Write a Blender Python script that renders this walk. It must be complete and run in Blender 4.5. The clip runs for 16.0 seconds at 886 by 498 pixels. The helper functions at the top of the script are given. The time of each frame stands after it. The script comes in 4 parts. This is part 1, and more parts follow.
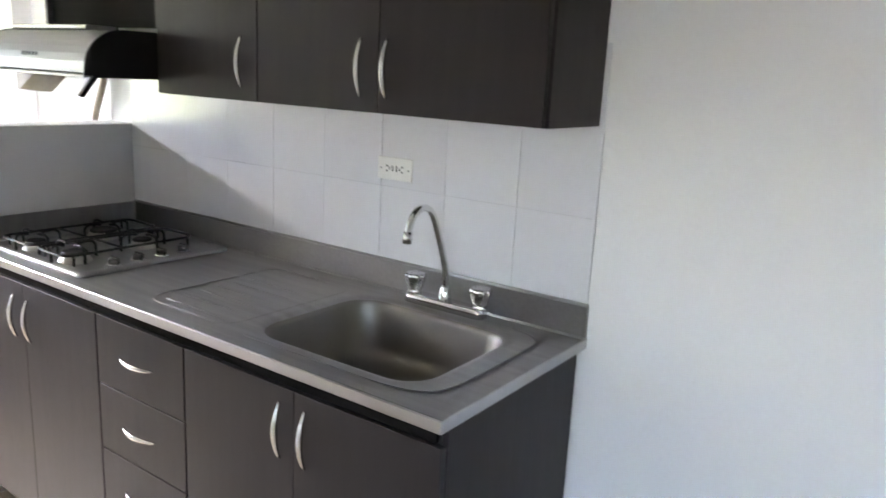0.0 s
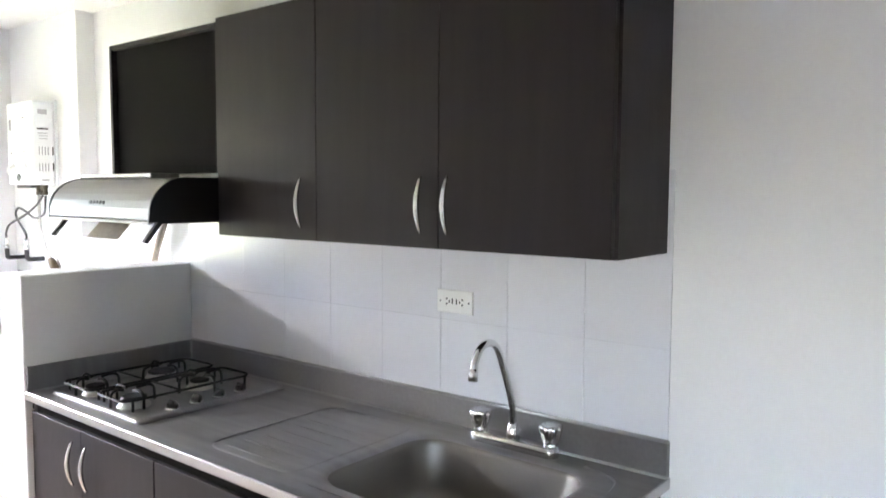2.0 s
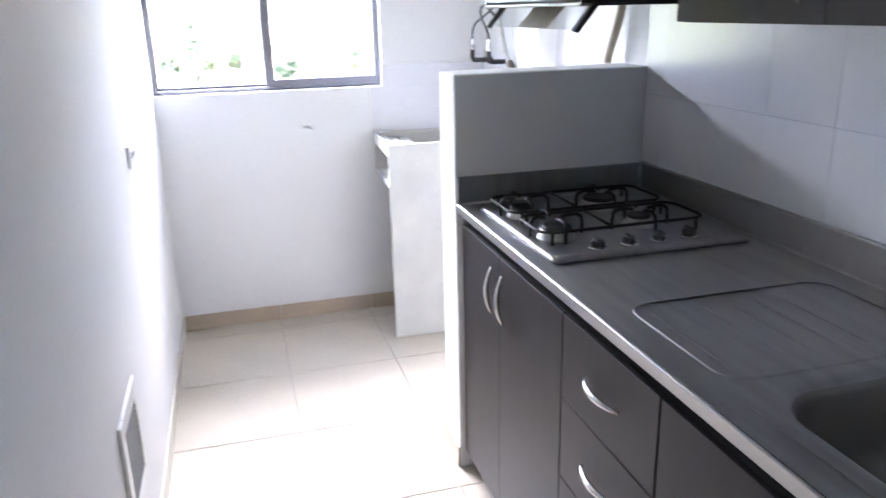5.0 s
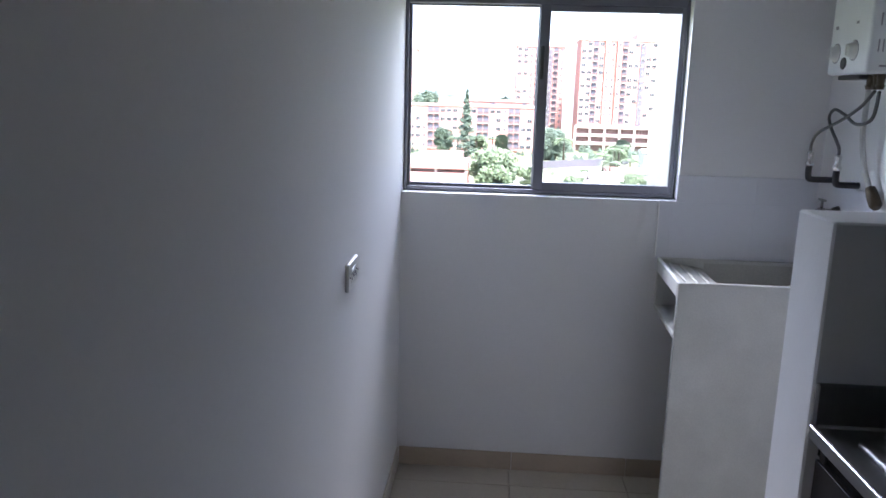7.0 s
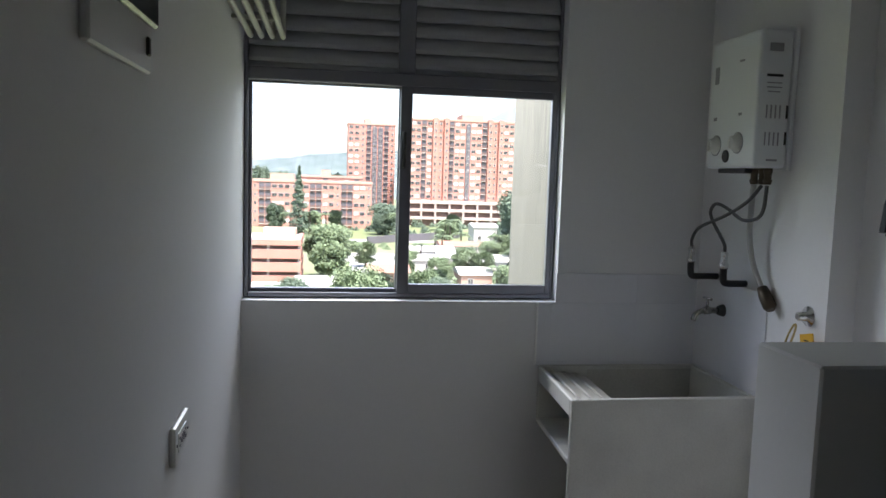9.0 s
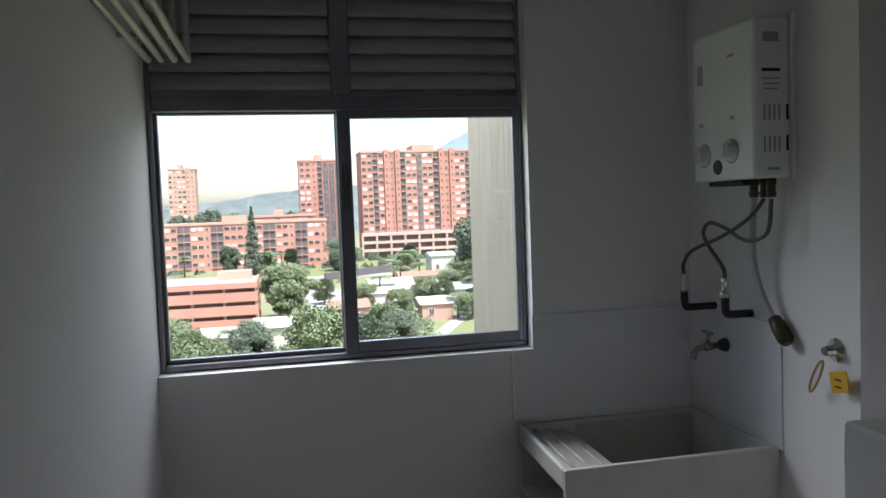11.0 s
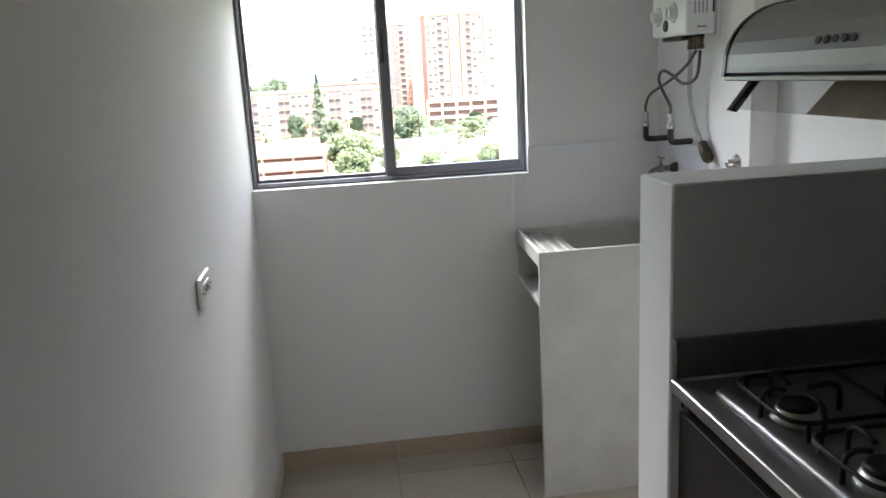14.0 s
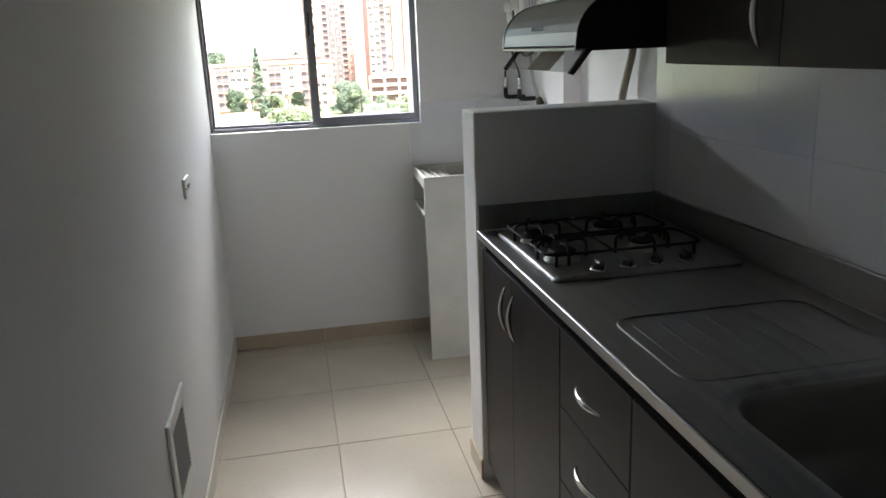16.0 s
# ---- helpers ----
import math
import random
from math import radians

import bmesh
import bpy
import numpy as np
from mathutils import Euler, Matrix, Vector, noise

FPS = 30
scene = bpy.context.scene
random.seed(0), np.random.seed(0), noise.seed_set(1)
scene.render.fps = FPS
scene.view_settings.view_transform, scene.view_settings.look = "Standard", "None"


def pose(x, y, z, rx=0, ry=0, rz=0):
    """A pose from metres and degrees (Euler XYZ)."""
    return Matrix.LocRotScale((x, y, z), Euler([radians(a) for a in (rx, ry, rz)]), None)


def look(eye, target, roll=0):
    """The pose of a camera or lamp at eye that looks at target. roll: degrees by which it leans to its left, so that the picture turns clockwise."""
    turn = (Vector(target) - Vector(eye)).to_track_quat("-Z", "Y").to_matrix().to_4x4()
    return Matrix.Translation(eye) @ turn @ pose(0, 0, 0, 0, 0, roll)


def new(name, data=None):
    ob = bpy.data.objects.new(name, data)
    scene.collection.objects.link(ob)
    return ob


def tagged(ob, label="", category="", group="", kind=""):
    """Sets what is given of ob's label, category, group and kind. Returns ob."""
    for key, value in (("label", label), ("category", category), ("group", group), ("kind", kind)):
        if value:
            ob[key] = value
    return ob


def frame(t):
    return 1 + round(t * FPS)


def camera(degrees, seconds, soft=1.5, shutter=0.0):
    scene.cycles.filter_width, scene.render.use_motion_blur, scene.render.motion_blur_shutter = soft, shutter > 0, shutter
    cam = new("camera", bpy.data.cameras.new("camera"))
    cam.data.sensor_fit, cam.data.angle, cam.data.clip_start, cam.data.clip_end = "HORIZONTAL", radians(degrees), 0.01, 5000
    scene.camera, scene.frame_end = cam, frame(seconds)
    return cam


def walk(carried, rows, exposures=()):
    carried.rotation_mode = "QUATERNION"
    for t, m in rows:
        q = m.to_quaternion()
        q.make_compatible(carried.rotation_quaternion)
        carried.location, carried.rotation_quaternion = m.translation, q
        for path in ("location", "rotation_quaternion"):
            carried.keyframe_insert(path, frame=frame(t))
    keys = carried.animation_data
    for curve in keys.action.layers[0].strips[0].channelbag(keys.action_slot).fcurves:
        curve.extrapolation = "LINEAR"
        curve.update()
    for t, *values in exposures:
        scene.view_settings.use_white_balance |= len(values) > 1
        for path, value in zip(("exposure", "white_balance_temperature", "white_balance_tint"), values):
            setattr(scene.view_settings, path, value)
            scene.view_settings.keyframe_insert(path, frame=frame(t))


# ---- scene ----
cam = camera(60.8, 16.0, soft=1.5, shutter=0.22)
PATH = [
    (0, (-1.646, -0.714, 1.51), (-0.051, 0.406, 1.061), 3.0),
    (0.5, (-1.648, -0.683, 1.535), (-0.159, 0.617, 1.226), 1.7),
    (1, (-1.656, -0.653, 1.557), (-0.105, 0.605, 1.444), 1.6),
    (1.5, (-1.647, -0.641, 1.566), (-0.087, 0.61, 1.558), 1.6),
    (2, (-1.637, -0.643, 1.547), (-0.078, 0.601, 1.397), 0.3),
    (2.5, (-1.619, -0.643, 1.518), (-0.129, 0.627, 1.109), -1.0),
    (3, (-1.582, -0.66, 1.497), (-0.163, 0.606, 0.878), -3.2),
    (3.5, (-1.513, -0.651, 1.468), (-0.188, 0.605, 0.651), -5.4),
    (4, (-1.405, -0.522, 1.485), (-0.13, 0.822, 0.732), -1.7),
    (4.5, (-1.329, -0.376, 1.451), (-0.399, 1.249, 0.746), -2.9),
    (5, (-1.226, -0.198, 1.454), (-0.723, 1.641, 0.847), -1.4),
    (5.2, (-1.209, -0.144, 1.457), (-0.854, 1.73, 0.855), -2.0),
    (7.3, (-1.21, 0.657, 1.48), (-1.339, 2.615, 1.092), 1.8),
    (7.5, (-1.217, 0.717, 1.487), (-1.301, 2.677, 1.099), 1.4),
    (8, (-1.257, 0.823, 1.505), (-1.146, 2.803, 1.245), 1.2),
    (8.5, (-1.276, 0.885, 1.516), (-1.047, 2.86, 1.306), 1.0),
    (9, (-1.288, 0.964, 1.519), (-0.982, 2.931, 1.328), 1.8),
    (9.2, (-1.272, 1.018, 1.518), (-0.973, 2.988, 1.35), 1.1),
    (11.3, (-1.217, 1.329, 1.533), (-0.795, 3.28, 1.419), -2.2),
    (11.5, (-1.216, 1.326, 1.527), (-0.812, 3.274, 1.326), -1.9),
    (12, (-1.225, 1.31, 1.516), (-0.823, 3.226, 1.11), -1.0),
    (12.5, (-1.225, 1.274, 1.507), (-0.822, 3.144, 0.925), -1.7),
    (13, (-1.173, 1.08, 1.483), (-0.97, 2.984, 0.905), -0.5),
    (13.5, (-1.155, 0.854, 1.491), (-1.036, 2.805, 1.067), -1.5),
    (14, (-1.183, 0.599, 1.491), (-0.961, 2.535, 1.04), -3.1),
    (14.5, (-1.152, 0.348, 1.473), (-1.014, 2.29, 1.016), -1.3),
    (15, (-1.14, 0.08, 1.479), (-0.932, 2.03, 1.085), -1.9),
    (15.5, (-1.174, -0.167, 1.485), (-0.802, 1.736, 0.994), -3.4),
    (16, (-1.163, -0.405, 1.475), (-0.8, 1.492, 0.958), -2.4),
]
EXPOSURES = [(0.0, 5.55, 7050, 20), (2.0, 5.75, 6900, 21), (3.5, 5.7, 7150, 22), (4.2, 5.85, 6750, 23), (4.6, 5.7, 6450, 22), (5.0, 5.05, 6200, 23), (5.2, 4.65, 6150, 22), (7.3, 2.8, 5900, 21), (8.0, 2.65, 6050, 20), (8.5, 2.28, 6450, 17), (9.2, 1.86, 6500, 14),
             (11.3, 1.45, 6600, 14), (12.0, 1.75, 6700, 13), (12.5, 2.42, 6900, 14), (13.0, 2.87, 6900, 13), (13.5, 3.17, 6900, 13), (14.5, 3.15, 7000, 14), (16.0, 3.15, 7000, 13)]
walk(cam, [(t, look(eye, target, roll)) for t, eye, target, roll in PATH], EXPOSURES)

# ---- daylight ----
world = bpy.data.worlds.new("World")
scene.world = world
world.use_nodes = True
wn = world.node_tree.nodes
sky = wn.new("ShaderNodeTexSky")
sky.sky_type, sky.sun_disc, sky.sun_elevation, sky.sun_rotation = "NISHITA", False, radians(62), radians(160)
sky.dust_density, sky.air_density, sky.ozone_density = 2.0, 1.0, 1.0
wn["Background"].inputs["Strength"].default_value = 0.15
world.node_tree.links.new(sky.outputs[0], wn["Background"].inputs["Color"])
sun_data = bpy.data.lights.new("sun", "SUN")
sun_data.energy, sun_data.angle, sun_data.color = 3.4, radians(6.0), (1.0, 0.97, 0.93)
sun = new("sun", sun_data)
sun.matrix_world = look((0, 0, 60), (-16.1, 44.1, -28.3))
# added area lamp outside, out of view, boosting sky light through the laundry window
sky_boost_data = bpy.data.lights.new("window_skylight", "AREA")
sky_boost_data.shape, sky_boost_data.size, sky_boost_data.size_y = "RECTANGLE", 2.4, 1.5
sky_boost_data.energy, sky_boost_data.color = 50, (0.94, 0.97, 1.0)
sky_boost = new("window_skylight", sky_boost_data)
sky_boost.matrix_world = look((-1.65, 5.2, 2.92), (-1.05, 3.2, 1.45))

# ---- materials ----
def material(name, color, rough=0.5, metal=0.0, var=0.12, scale=6.0, bump=0.05, fine=120.0, stretch=(1, 1, 1), spec=0.5, vary=0.0, hue2=None, coords="Object"):
    """A surface with variation at two scales: broad patches and fine grain with relief."""
    m = bpy.data.materials.new(name)
    m.use_nodes = True
    n, l = m.node_tree.nodes, m.node_tree.links
    b = n["Principled BSDF"]
    b.inputs["Metallic"].default_value = metal
    b.inputs["Specular IOR Level"].default_value = spec
    tc = n.new("ShaderNodeTexCoord")
    mp = n.new("ShaderNodeMapping")
    mp.inputs["Scale"].default_value = stretch
    l.new(tc.outputs[coords], mp.inputs["Vector"])
    big, small = n.new("ShaderNodeTexNoise"), n.new("ShaderNodeTexNoise")
    big.inputs["Scale"].default_value, big.inputs["Detail"].default_value = scale, 4
    small.inputs["Scale"].default_value, small.inputs["Detail"].default_value = fine, 3
    l.new(mp.outputs[0], big.inputs["Vector"])
    l.new(mp.outputs[0], small.inputs["Vector"])
    ramp = n.new("ShaderNodeValToRGB")
    c2 = hue2 or tuple(c * (1 - 2 * var) for c in color)
    ramp.color_ramp.elements[0].position, ramp.color_ramp.elements[1].position = 0.3, 0.7
    ramp.color_ramp.elements[0].color = (*c2, 1)
    ramp.color_ramp.elements[1].color = (*color, 1)
    mix = n.new("ShaderNodeMix")
    mix.data_type = "FLOAT"
    mix.inputs[0].default_value = 0.35
    l.new(big.outputs["Fac"], mix.inputs[2])
    l.new(small.outputs["Fac"], mix.inputs[3])
    l.new(mix.outputs[0], ramp.inputs["Fac"])
    out = ramp.outputs["Color"]
    if vary:
        info = n.new("ShaderNodeObjectInfo")
        rng = n.new("ShaderNodeMapRange")
        rng.inputs["To Min"].default_value, rng.inputs["To Max"].default_value = 1 - vary, 1 + vary
        l.new(info.outputs["Random"], rng.inputs["Value"])
        hsv = n.new("ShaderNodeHueSaturation")
        l.new(rng.outputs[0], hsv.inputs["Value"])
        l.new(out, hsv.inputs["Color"])
        out = hsv.outputs["Color"]
    l.new(out, b.inputs["Base Color"])
    rr = n.new("ShaderNodeMapRange")
    rr.inputs["To Min"].default_value, rr.inputs["To Max"].default_value = max(0.02, rough * 0.85), min(1, rough * 1.15)
    l.new(small.outputs["Fac"], rr.inputs["Value"])
    l.new(rr.outputs[0], b.inputs["Roughness"])
    if bump:
        bp = n.new("ShaderNodeBump")
        bp.inputs["Strength"].default_value, bp.inputs["Distance"].default_value = bump, 0.01
        l.new(mix.outputs[0], bp.inputs["Height"])
        l.new(bp.outputs[0], b.inputs["Normal"])
    return m


PAINT = material("white_wall_paint", (0.80, 0.80, 0.80), 0.75, var=0.025, scale=1.6, fine=90, bump=0.06, spec=0.3)
CEIL = material("ceiling_paint", (0.80, 0.80, 0.80), 0.85, var=0.02, scale=1.0, fine=70, bump=0.05, spec=0.2)
WALLTILE = material("white_wall_tile", (0.71, 0.715, 0.745), 0.20, var=0.02, scale=3, fine=30, bump=0.01, vary=0.02)
GROUT = material("grey_grout", (0.56, 0.56, 0.56), 0.9, var=0.1, scale=20, bump=0.1)
FLOORTILE = material("cream_floor_tile", (0.60, 0.54, 0.445), 0.22, var=0.06, scale=5, fine=60, bump=0.015, vary=0.03)
FLOORGROUT = material("floor_grout", (0.52, 0.46, 0.38), 0.9, var=0.1, scale=20, bump=0.1)
SKIRT = material("beige_skirting_tile", (0.50, 0.41, 0.31), 0.3, var=0.07, scale=5, fine=60, bump=0.02, vary=0.04)
WENGE = material("wenge_laminate", (0.0225, 0.0180, 0.0187), 0.50, spec=0.25, var=0.16, scale=5, fine=60, bump=0.04, stretch=(6, 6, 0.5))
WENGE_IN = material("dark_cabinet_inside", (0.022, 0.019, 0.020), 0.55, var=0.1, scale=5, fine=50, bump=0.03)
BLACKGAP = material("black_plinth_gap_shade", (0.009, 0.008, 0.008), 0.9, spec=0.1, var=0.1, bump=0.02)
STEEL = material("brushed_steel", (0.39, 0.385, 0.385), 0.40, metal=1.0, var=0.12, scale=3, fine=90, bump=0.03, stretch=(14, 1, 1))
STEEL_EDGE = material("steel_edge", (0.44, 0.44, 0.44), 0.30, metal=1.0, var=0.05, scale=4, fine=60, bump=0.02)
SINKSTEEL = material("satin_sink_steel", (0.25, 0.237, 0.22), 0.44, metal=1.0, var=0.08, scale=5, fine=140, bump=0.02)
HOODSTEEL = material("hood_steel", (0.35, 0.345, 0.34), 0.52, metal=1.0, var=0.05, scale=3, fine=80, bump=0.01, stretch=(1, 0.1, 1))
CHROME = material("chrome", (0.75, 0.75, 0.75), 0.07, metal=1.0, var=0.02, bump=0)
NICKEL = material("satin_nickel", (0.62, 0.61, 0.59), 0.25, metal=1.0, var=0.03, bump=0)
KNOBMETAL = material("dark_chrome_knob", (0.13, 0.13, 0.13), 0.28, metal=1.0, var=0.05, bump=0)
BLACKIRON = material("black_enamel_wire", (0.010, 0.010, 0.010), 0.5, spec=0.3, var=0.1, bump=0.03)
BLACKPAINT = material("black_painted_metal", (0.010, 0.010, 0.011), 0.35, var=0.1, bump=0.01)
ALU = material("burner_aluminium", (0.62, 0.61, 0.58), 0.4, metal=1.0, var=0.08, scale=20, bump=0.03)
PLASTIC = material("white_plastic", (0.78, 0.78, 0.76), 0.35, var=0.01, fine=20, bump=0)
DARKPLASTIC = material("dark_plastic", (0.03, 0.03, 0.03), 0.4, var=0.1, bump=0.01)
SLOT = material("dark_slot", (0.02, 0.02, 0.02), 0.8, var=0.1, bump=0)
GREYSLAT = material("grey_vent_plastic", (0.20, 0.20, 0.19), 0.5, var=0.06, bump=0.01)
PRINT = material("grey_print", (0.34, 0.34, 0.36), 0.6, var=0.05, bump=0)
HEATER = material("heater_enamel", (0.80, 0.82, 0.83), 0.30, var=0.01, fine=20, bump=0)
WINALU = material("anodised_window_frame", (0.25, 0.25, 0.28), 0.38, metal=0.5, var=0.06, scale=6, bump=0.01)
LOUVRE = material("louvre_aluminium", (0.42, 0.42, 0.44), 0.45, metal=0.2, var=0.08, scale=6, bump=0.02)
CONCRETE = material("laundry_sink_granite", (0.62, 0.62, 0.58), 0.6, var=0.11, scale=7, fine=160, bump=0.12)
CONCRETE_IN = material("basin_polished_concrete", (0.55, 0.54, 0.49), 0.45, var=0.16, scale=6, fine=150, bump=0.06)
RIGIDPIPE = material("black_steel_pipe", (0.02, 0.02, 0.022), 0.5, var=0.1, bump=0.03)
BRAID = material("braided_hose", (0.12, 0.12, 0.12), 0.5, metal=0.3, var=0.2, scale=200, fine=500, bump=0.3)
GREYHOSE = material("grey_flexible_hose", (0.50, 0.50, 0.48), 0.45, var=0.1, scale=60, fine=300, bump=0.1)
BRASS = material("tarnished_brass", (0.105, 0.082, 0.055), 0.45, metal=0.7, var=0.2, scale=40, bump=0.05)
YELLOW = material("yellow_tag", (0.75, 0.42, 0.02), 0.5, var=0.08, bump=0.01)
# Copy of the skirting tile, paled for window light grazing the passage wall.
SKIRT_LIT = material("window_lit_skirting_tile", (0.68, 0.64, 0.57), 0.3, var=0.05, scale=5, fine=60, bump=0.02, vary=0.03)
TAPMETAL = material("dull_tap_chrome", (0.36, 0.35, 0.33), 0.22, metal=1.0, var=0.15, scale=40, bump=0.02)
PODIUM = material("pinkish_concrete", (0.50, 0.40, 0.35), 0.85, var=0.08, scale=0.3, fine=3, bump=0.05)
PALEBRASS = material("yellow_brass_wire", (0.55, 0.42, 0.18), 0.4, metal=0.8, var=0.1, bump=0.01)
POOL = material("pool_water", (0.16, 0.42, 0.46), 0.15, var=0.05, scale=0.5, fine=4, bump=0.02)
STICKER = material("brown_sticker", (0.40, 0.34, 0.26), 0.6, var=0.15, scale=30, bump=0.02)
RACK = material("rack_white_tube", (0.46, 0.46, 0.41), 0.4, var=0.05, bump=0.01)
BROWNGLASS = material("smoked_plastic_cover", (0.018, 0.016, 0.017), 0.12, var=0.1, bump=0)
EXTCON = material("ribbed_exterior_plaster", (0.32, 0.29, 0.23), 0.9, var=0.19, scale=9, fine=34, bump=1.0, stretch=(5, 5, 0.35))
BRICK = material("orange_brick", (0.50, 0.24, 0.185), 0.85, var=0.08, scale=0.25, fine=4, bump=0.1, vary=0.06)
BRICKPALE = material("pale_brick", (0.52, 0.32, 0.25), 0.85, var=0.08, scale=0.25, fine=4, bump=0.1)
# Dark brick; also painted shade for balcony strips and deck interiors.
BRICKDARK = material("dark_brick_and_shade", (0.16, 0.10, 0.085), 0.85, var=0.1, scale=0.4, fine=4, bump=0.1)
DARKGREY = material("dark_grey_facade", (0.13, 0.12, 0.13), 0.6, var=0.1, scale=0.3, fine=3, bump=0.05)
PALECON = material("pale_concrete", (0.55, 0.52, 0.48), 0.8, var=0.08, scale=0.3, fine=3, bump=0.05)
WINWHITE = material("window_curtain_white", (0.62, 0.60, 0.56), 0.3, var=0.15, scale=0.8, fine=3, bump=0, vary=0.3)
WINDARK = material("far_window_glass", (0.04, 0.045, 0.05), 0.12, var=0.2, bump=0)
ROOFPALE = material("pale_roof", (0.60, 0.57, 0.53), 0.8, var=0.12, scale=0.4, fine=3, bump=0.05)
ROOFRED = material("clay_roof", (0.42, 0.22, 0.16), 0.8, var=0.12, scale=0.6, fine=5, bump=0.1)
# Leaf tones are lifted and greyed to carry the valley's haze.
LEAF = material("leaves", (0.22, 0.285, 0.155), 0.6, var=0.28, scale=0.6, fine=3, bump=0, spec=0.3)
LEAFDARK = material("dark_leaves", (0.15, 0.20, 0.135), 0.6, var=0.25, scale=0.6, fine=3, bump=0, spec=0.3)
BARK = material("bark", (0.12, 0.085, 0.06), 0.9, var=0.2, scale=2, fine=12, bump=0.3)
GRASS = material("ground_grass", (0.14, 0.19, 0.05), 0.9, scale=0.03, fine=0.6, bump=0.1, hue2=(0.24, 0.24, 0.15))
PAVING = material("pale_paving", (0.42, 0.40, 0.37), 0.9, var=0.1, scale=0.2, fine=3, bump=0.05)
# Distance haze over both ridges is mixed into these colours.
HILL = material("haze_tinted_wooded_hill", (0.055, 0.085, 0.07), 0.95, scale=0.07, fine=0.35, bump=0, hue2=(0.19, 0.22, 0.22))
HILLFAR = material("haze_tinted_far_hill", (0.17, 0.23, 0.30), 0.95, scale=0.01, fine=0.05, bump=0, hue2=(0.21, 0.27, 0.34))


def glass(name, tint=(1, 1, 1), rough=0.0, alpha=None):
    m = bpy.data.materials.new(name)
    m.use_nodes = True
    n, l = m.node_tree.nodes, m.node_tree.links
    n.remove(n["Principled BSDF"])
    g, t, mix = n.new("ShaderNodeBsdfGlossy"), n.new("ShaderNodeBsdfTransparent"), n.new("ShaderNodeMixShader")
    g.inputs["Roughness"].default_value = rough
    t.inputs["Color"].default_value = (*tint, 1)
    mix.inputs[0].default_value = 0.04
    l.new(t.outputs[0], mix.inputs[1])
    l.new(g.outputs[0], mix.inputs[2])
    l.new(mix.outputs[0], n["Material Output"].inputs["Surface"])
    return m


GLASS = glass("window_glass", (0.97, 0.98, 0.98))
VISOR = glass("visor_glass", (0.93, 0.94, 0.94), 0.05)
vn, vl = VISOR.node_tree.nodes, VISOR.node_tree.links
v_diff, v_trans, v_add, v_mix = vn.new("ShaderNodeBsdfDiffuse"), vn.new("ShaderNodeBsdfTranslucent"), vn.new("ShaderNodeMixShader"), vn.new("ShaderNodeMixShader")
v_diff.inputs["Color"].default_value = v_trans.inputs["Color"].default_value = (0.8, 0.8, 0.78, 1)
v_mix.inputs[0].default_value = 0.16
vl.new(v_diff.outputs[0], v_add.inputs[1])
vl.new(v_trans.outputs[0], v_add.inputs[2])
vl.new(vn["Mix Shader"].outputs[0], v_mix.inputs[1])
vl.new(v_add.outputs[0], v_mix.inputs[2])
vl.new(v_mix.outputs[0], vn["Material Output"].inputs["Surface"])


# ---- mesh helpers ----
def box(bm, x0, x1, y0, y1, z0, z1, bevel=0.0, mi=0, segs=1):
    c = bmesh.ops.create_cube(bm, size=1, matrix=Matrix.Translation(((x0 + x1) / 2, (y0 + y1) / 2, (z0 + z1) / 2)) @ Matrix.Diagonal((abs(x1 - x0), abs(y1 - y0), abs(z1 - z0), 1)))
    vs = c["verts"]
    fs = list({f for v in vs for f in v.link_faces})
    for f in fs:
        f.material_index = mi
    if bevel:
        es = list({e for v in vs for e in v.link_edges})
        r = bmesh.ops.bevel(bm, geom=es, offset=bevel, segments=segs, affect="EDGES", profile=0.5)
        for f in r["faces"]:
            f.material_index = mi
    return bm


def rod(bm, p0, p1, r0, r1=None, seg=14, mi=0):
    r1 = r0 if r1 is None else r1
    p0, p1 = Vector(p0), Vector(p1)
    d = p1 - p0
    q = d.to_track_quat("Z", "Y").to_matrix().to_4x4()
    c = bmesh.ops.create_cone(bm, cap_ends=True, segments=seg, radius1=r0, radius2=r1, depth=d.length, matrix=Matrix.Translation((p0 + p1) / 2) @ q)
    for v in c["verts"]:
        for f in v.link_faces:
            f.material_index = mi
            f.smooth = len(f.verts) == 4
    return bm


def smooth_path(pts, n=6):
    """Points along a smooth curve through pts."""
    P = [Vector(p) for p in pts]
    out = []
    for i in range(len(P) - 1):
        a, b, c, d = P[max(i - 1, 0)], P[i], P[i + 1], P[min(i + 2, len(P) - 1)]
        for k in range(n):
            t = k / n
            out.append(0.5 * ((2 * b) + (c - a) * t + (2 * a - 5 * b + 4 * c - d) * t * t + (3 * b - a - 3 * c + d) * t ** 3))
    return out + [P[-1]]


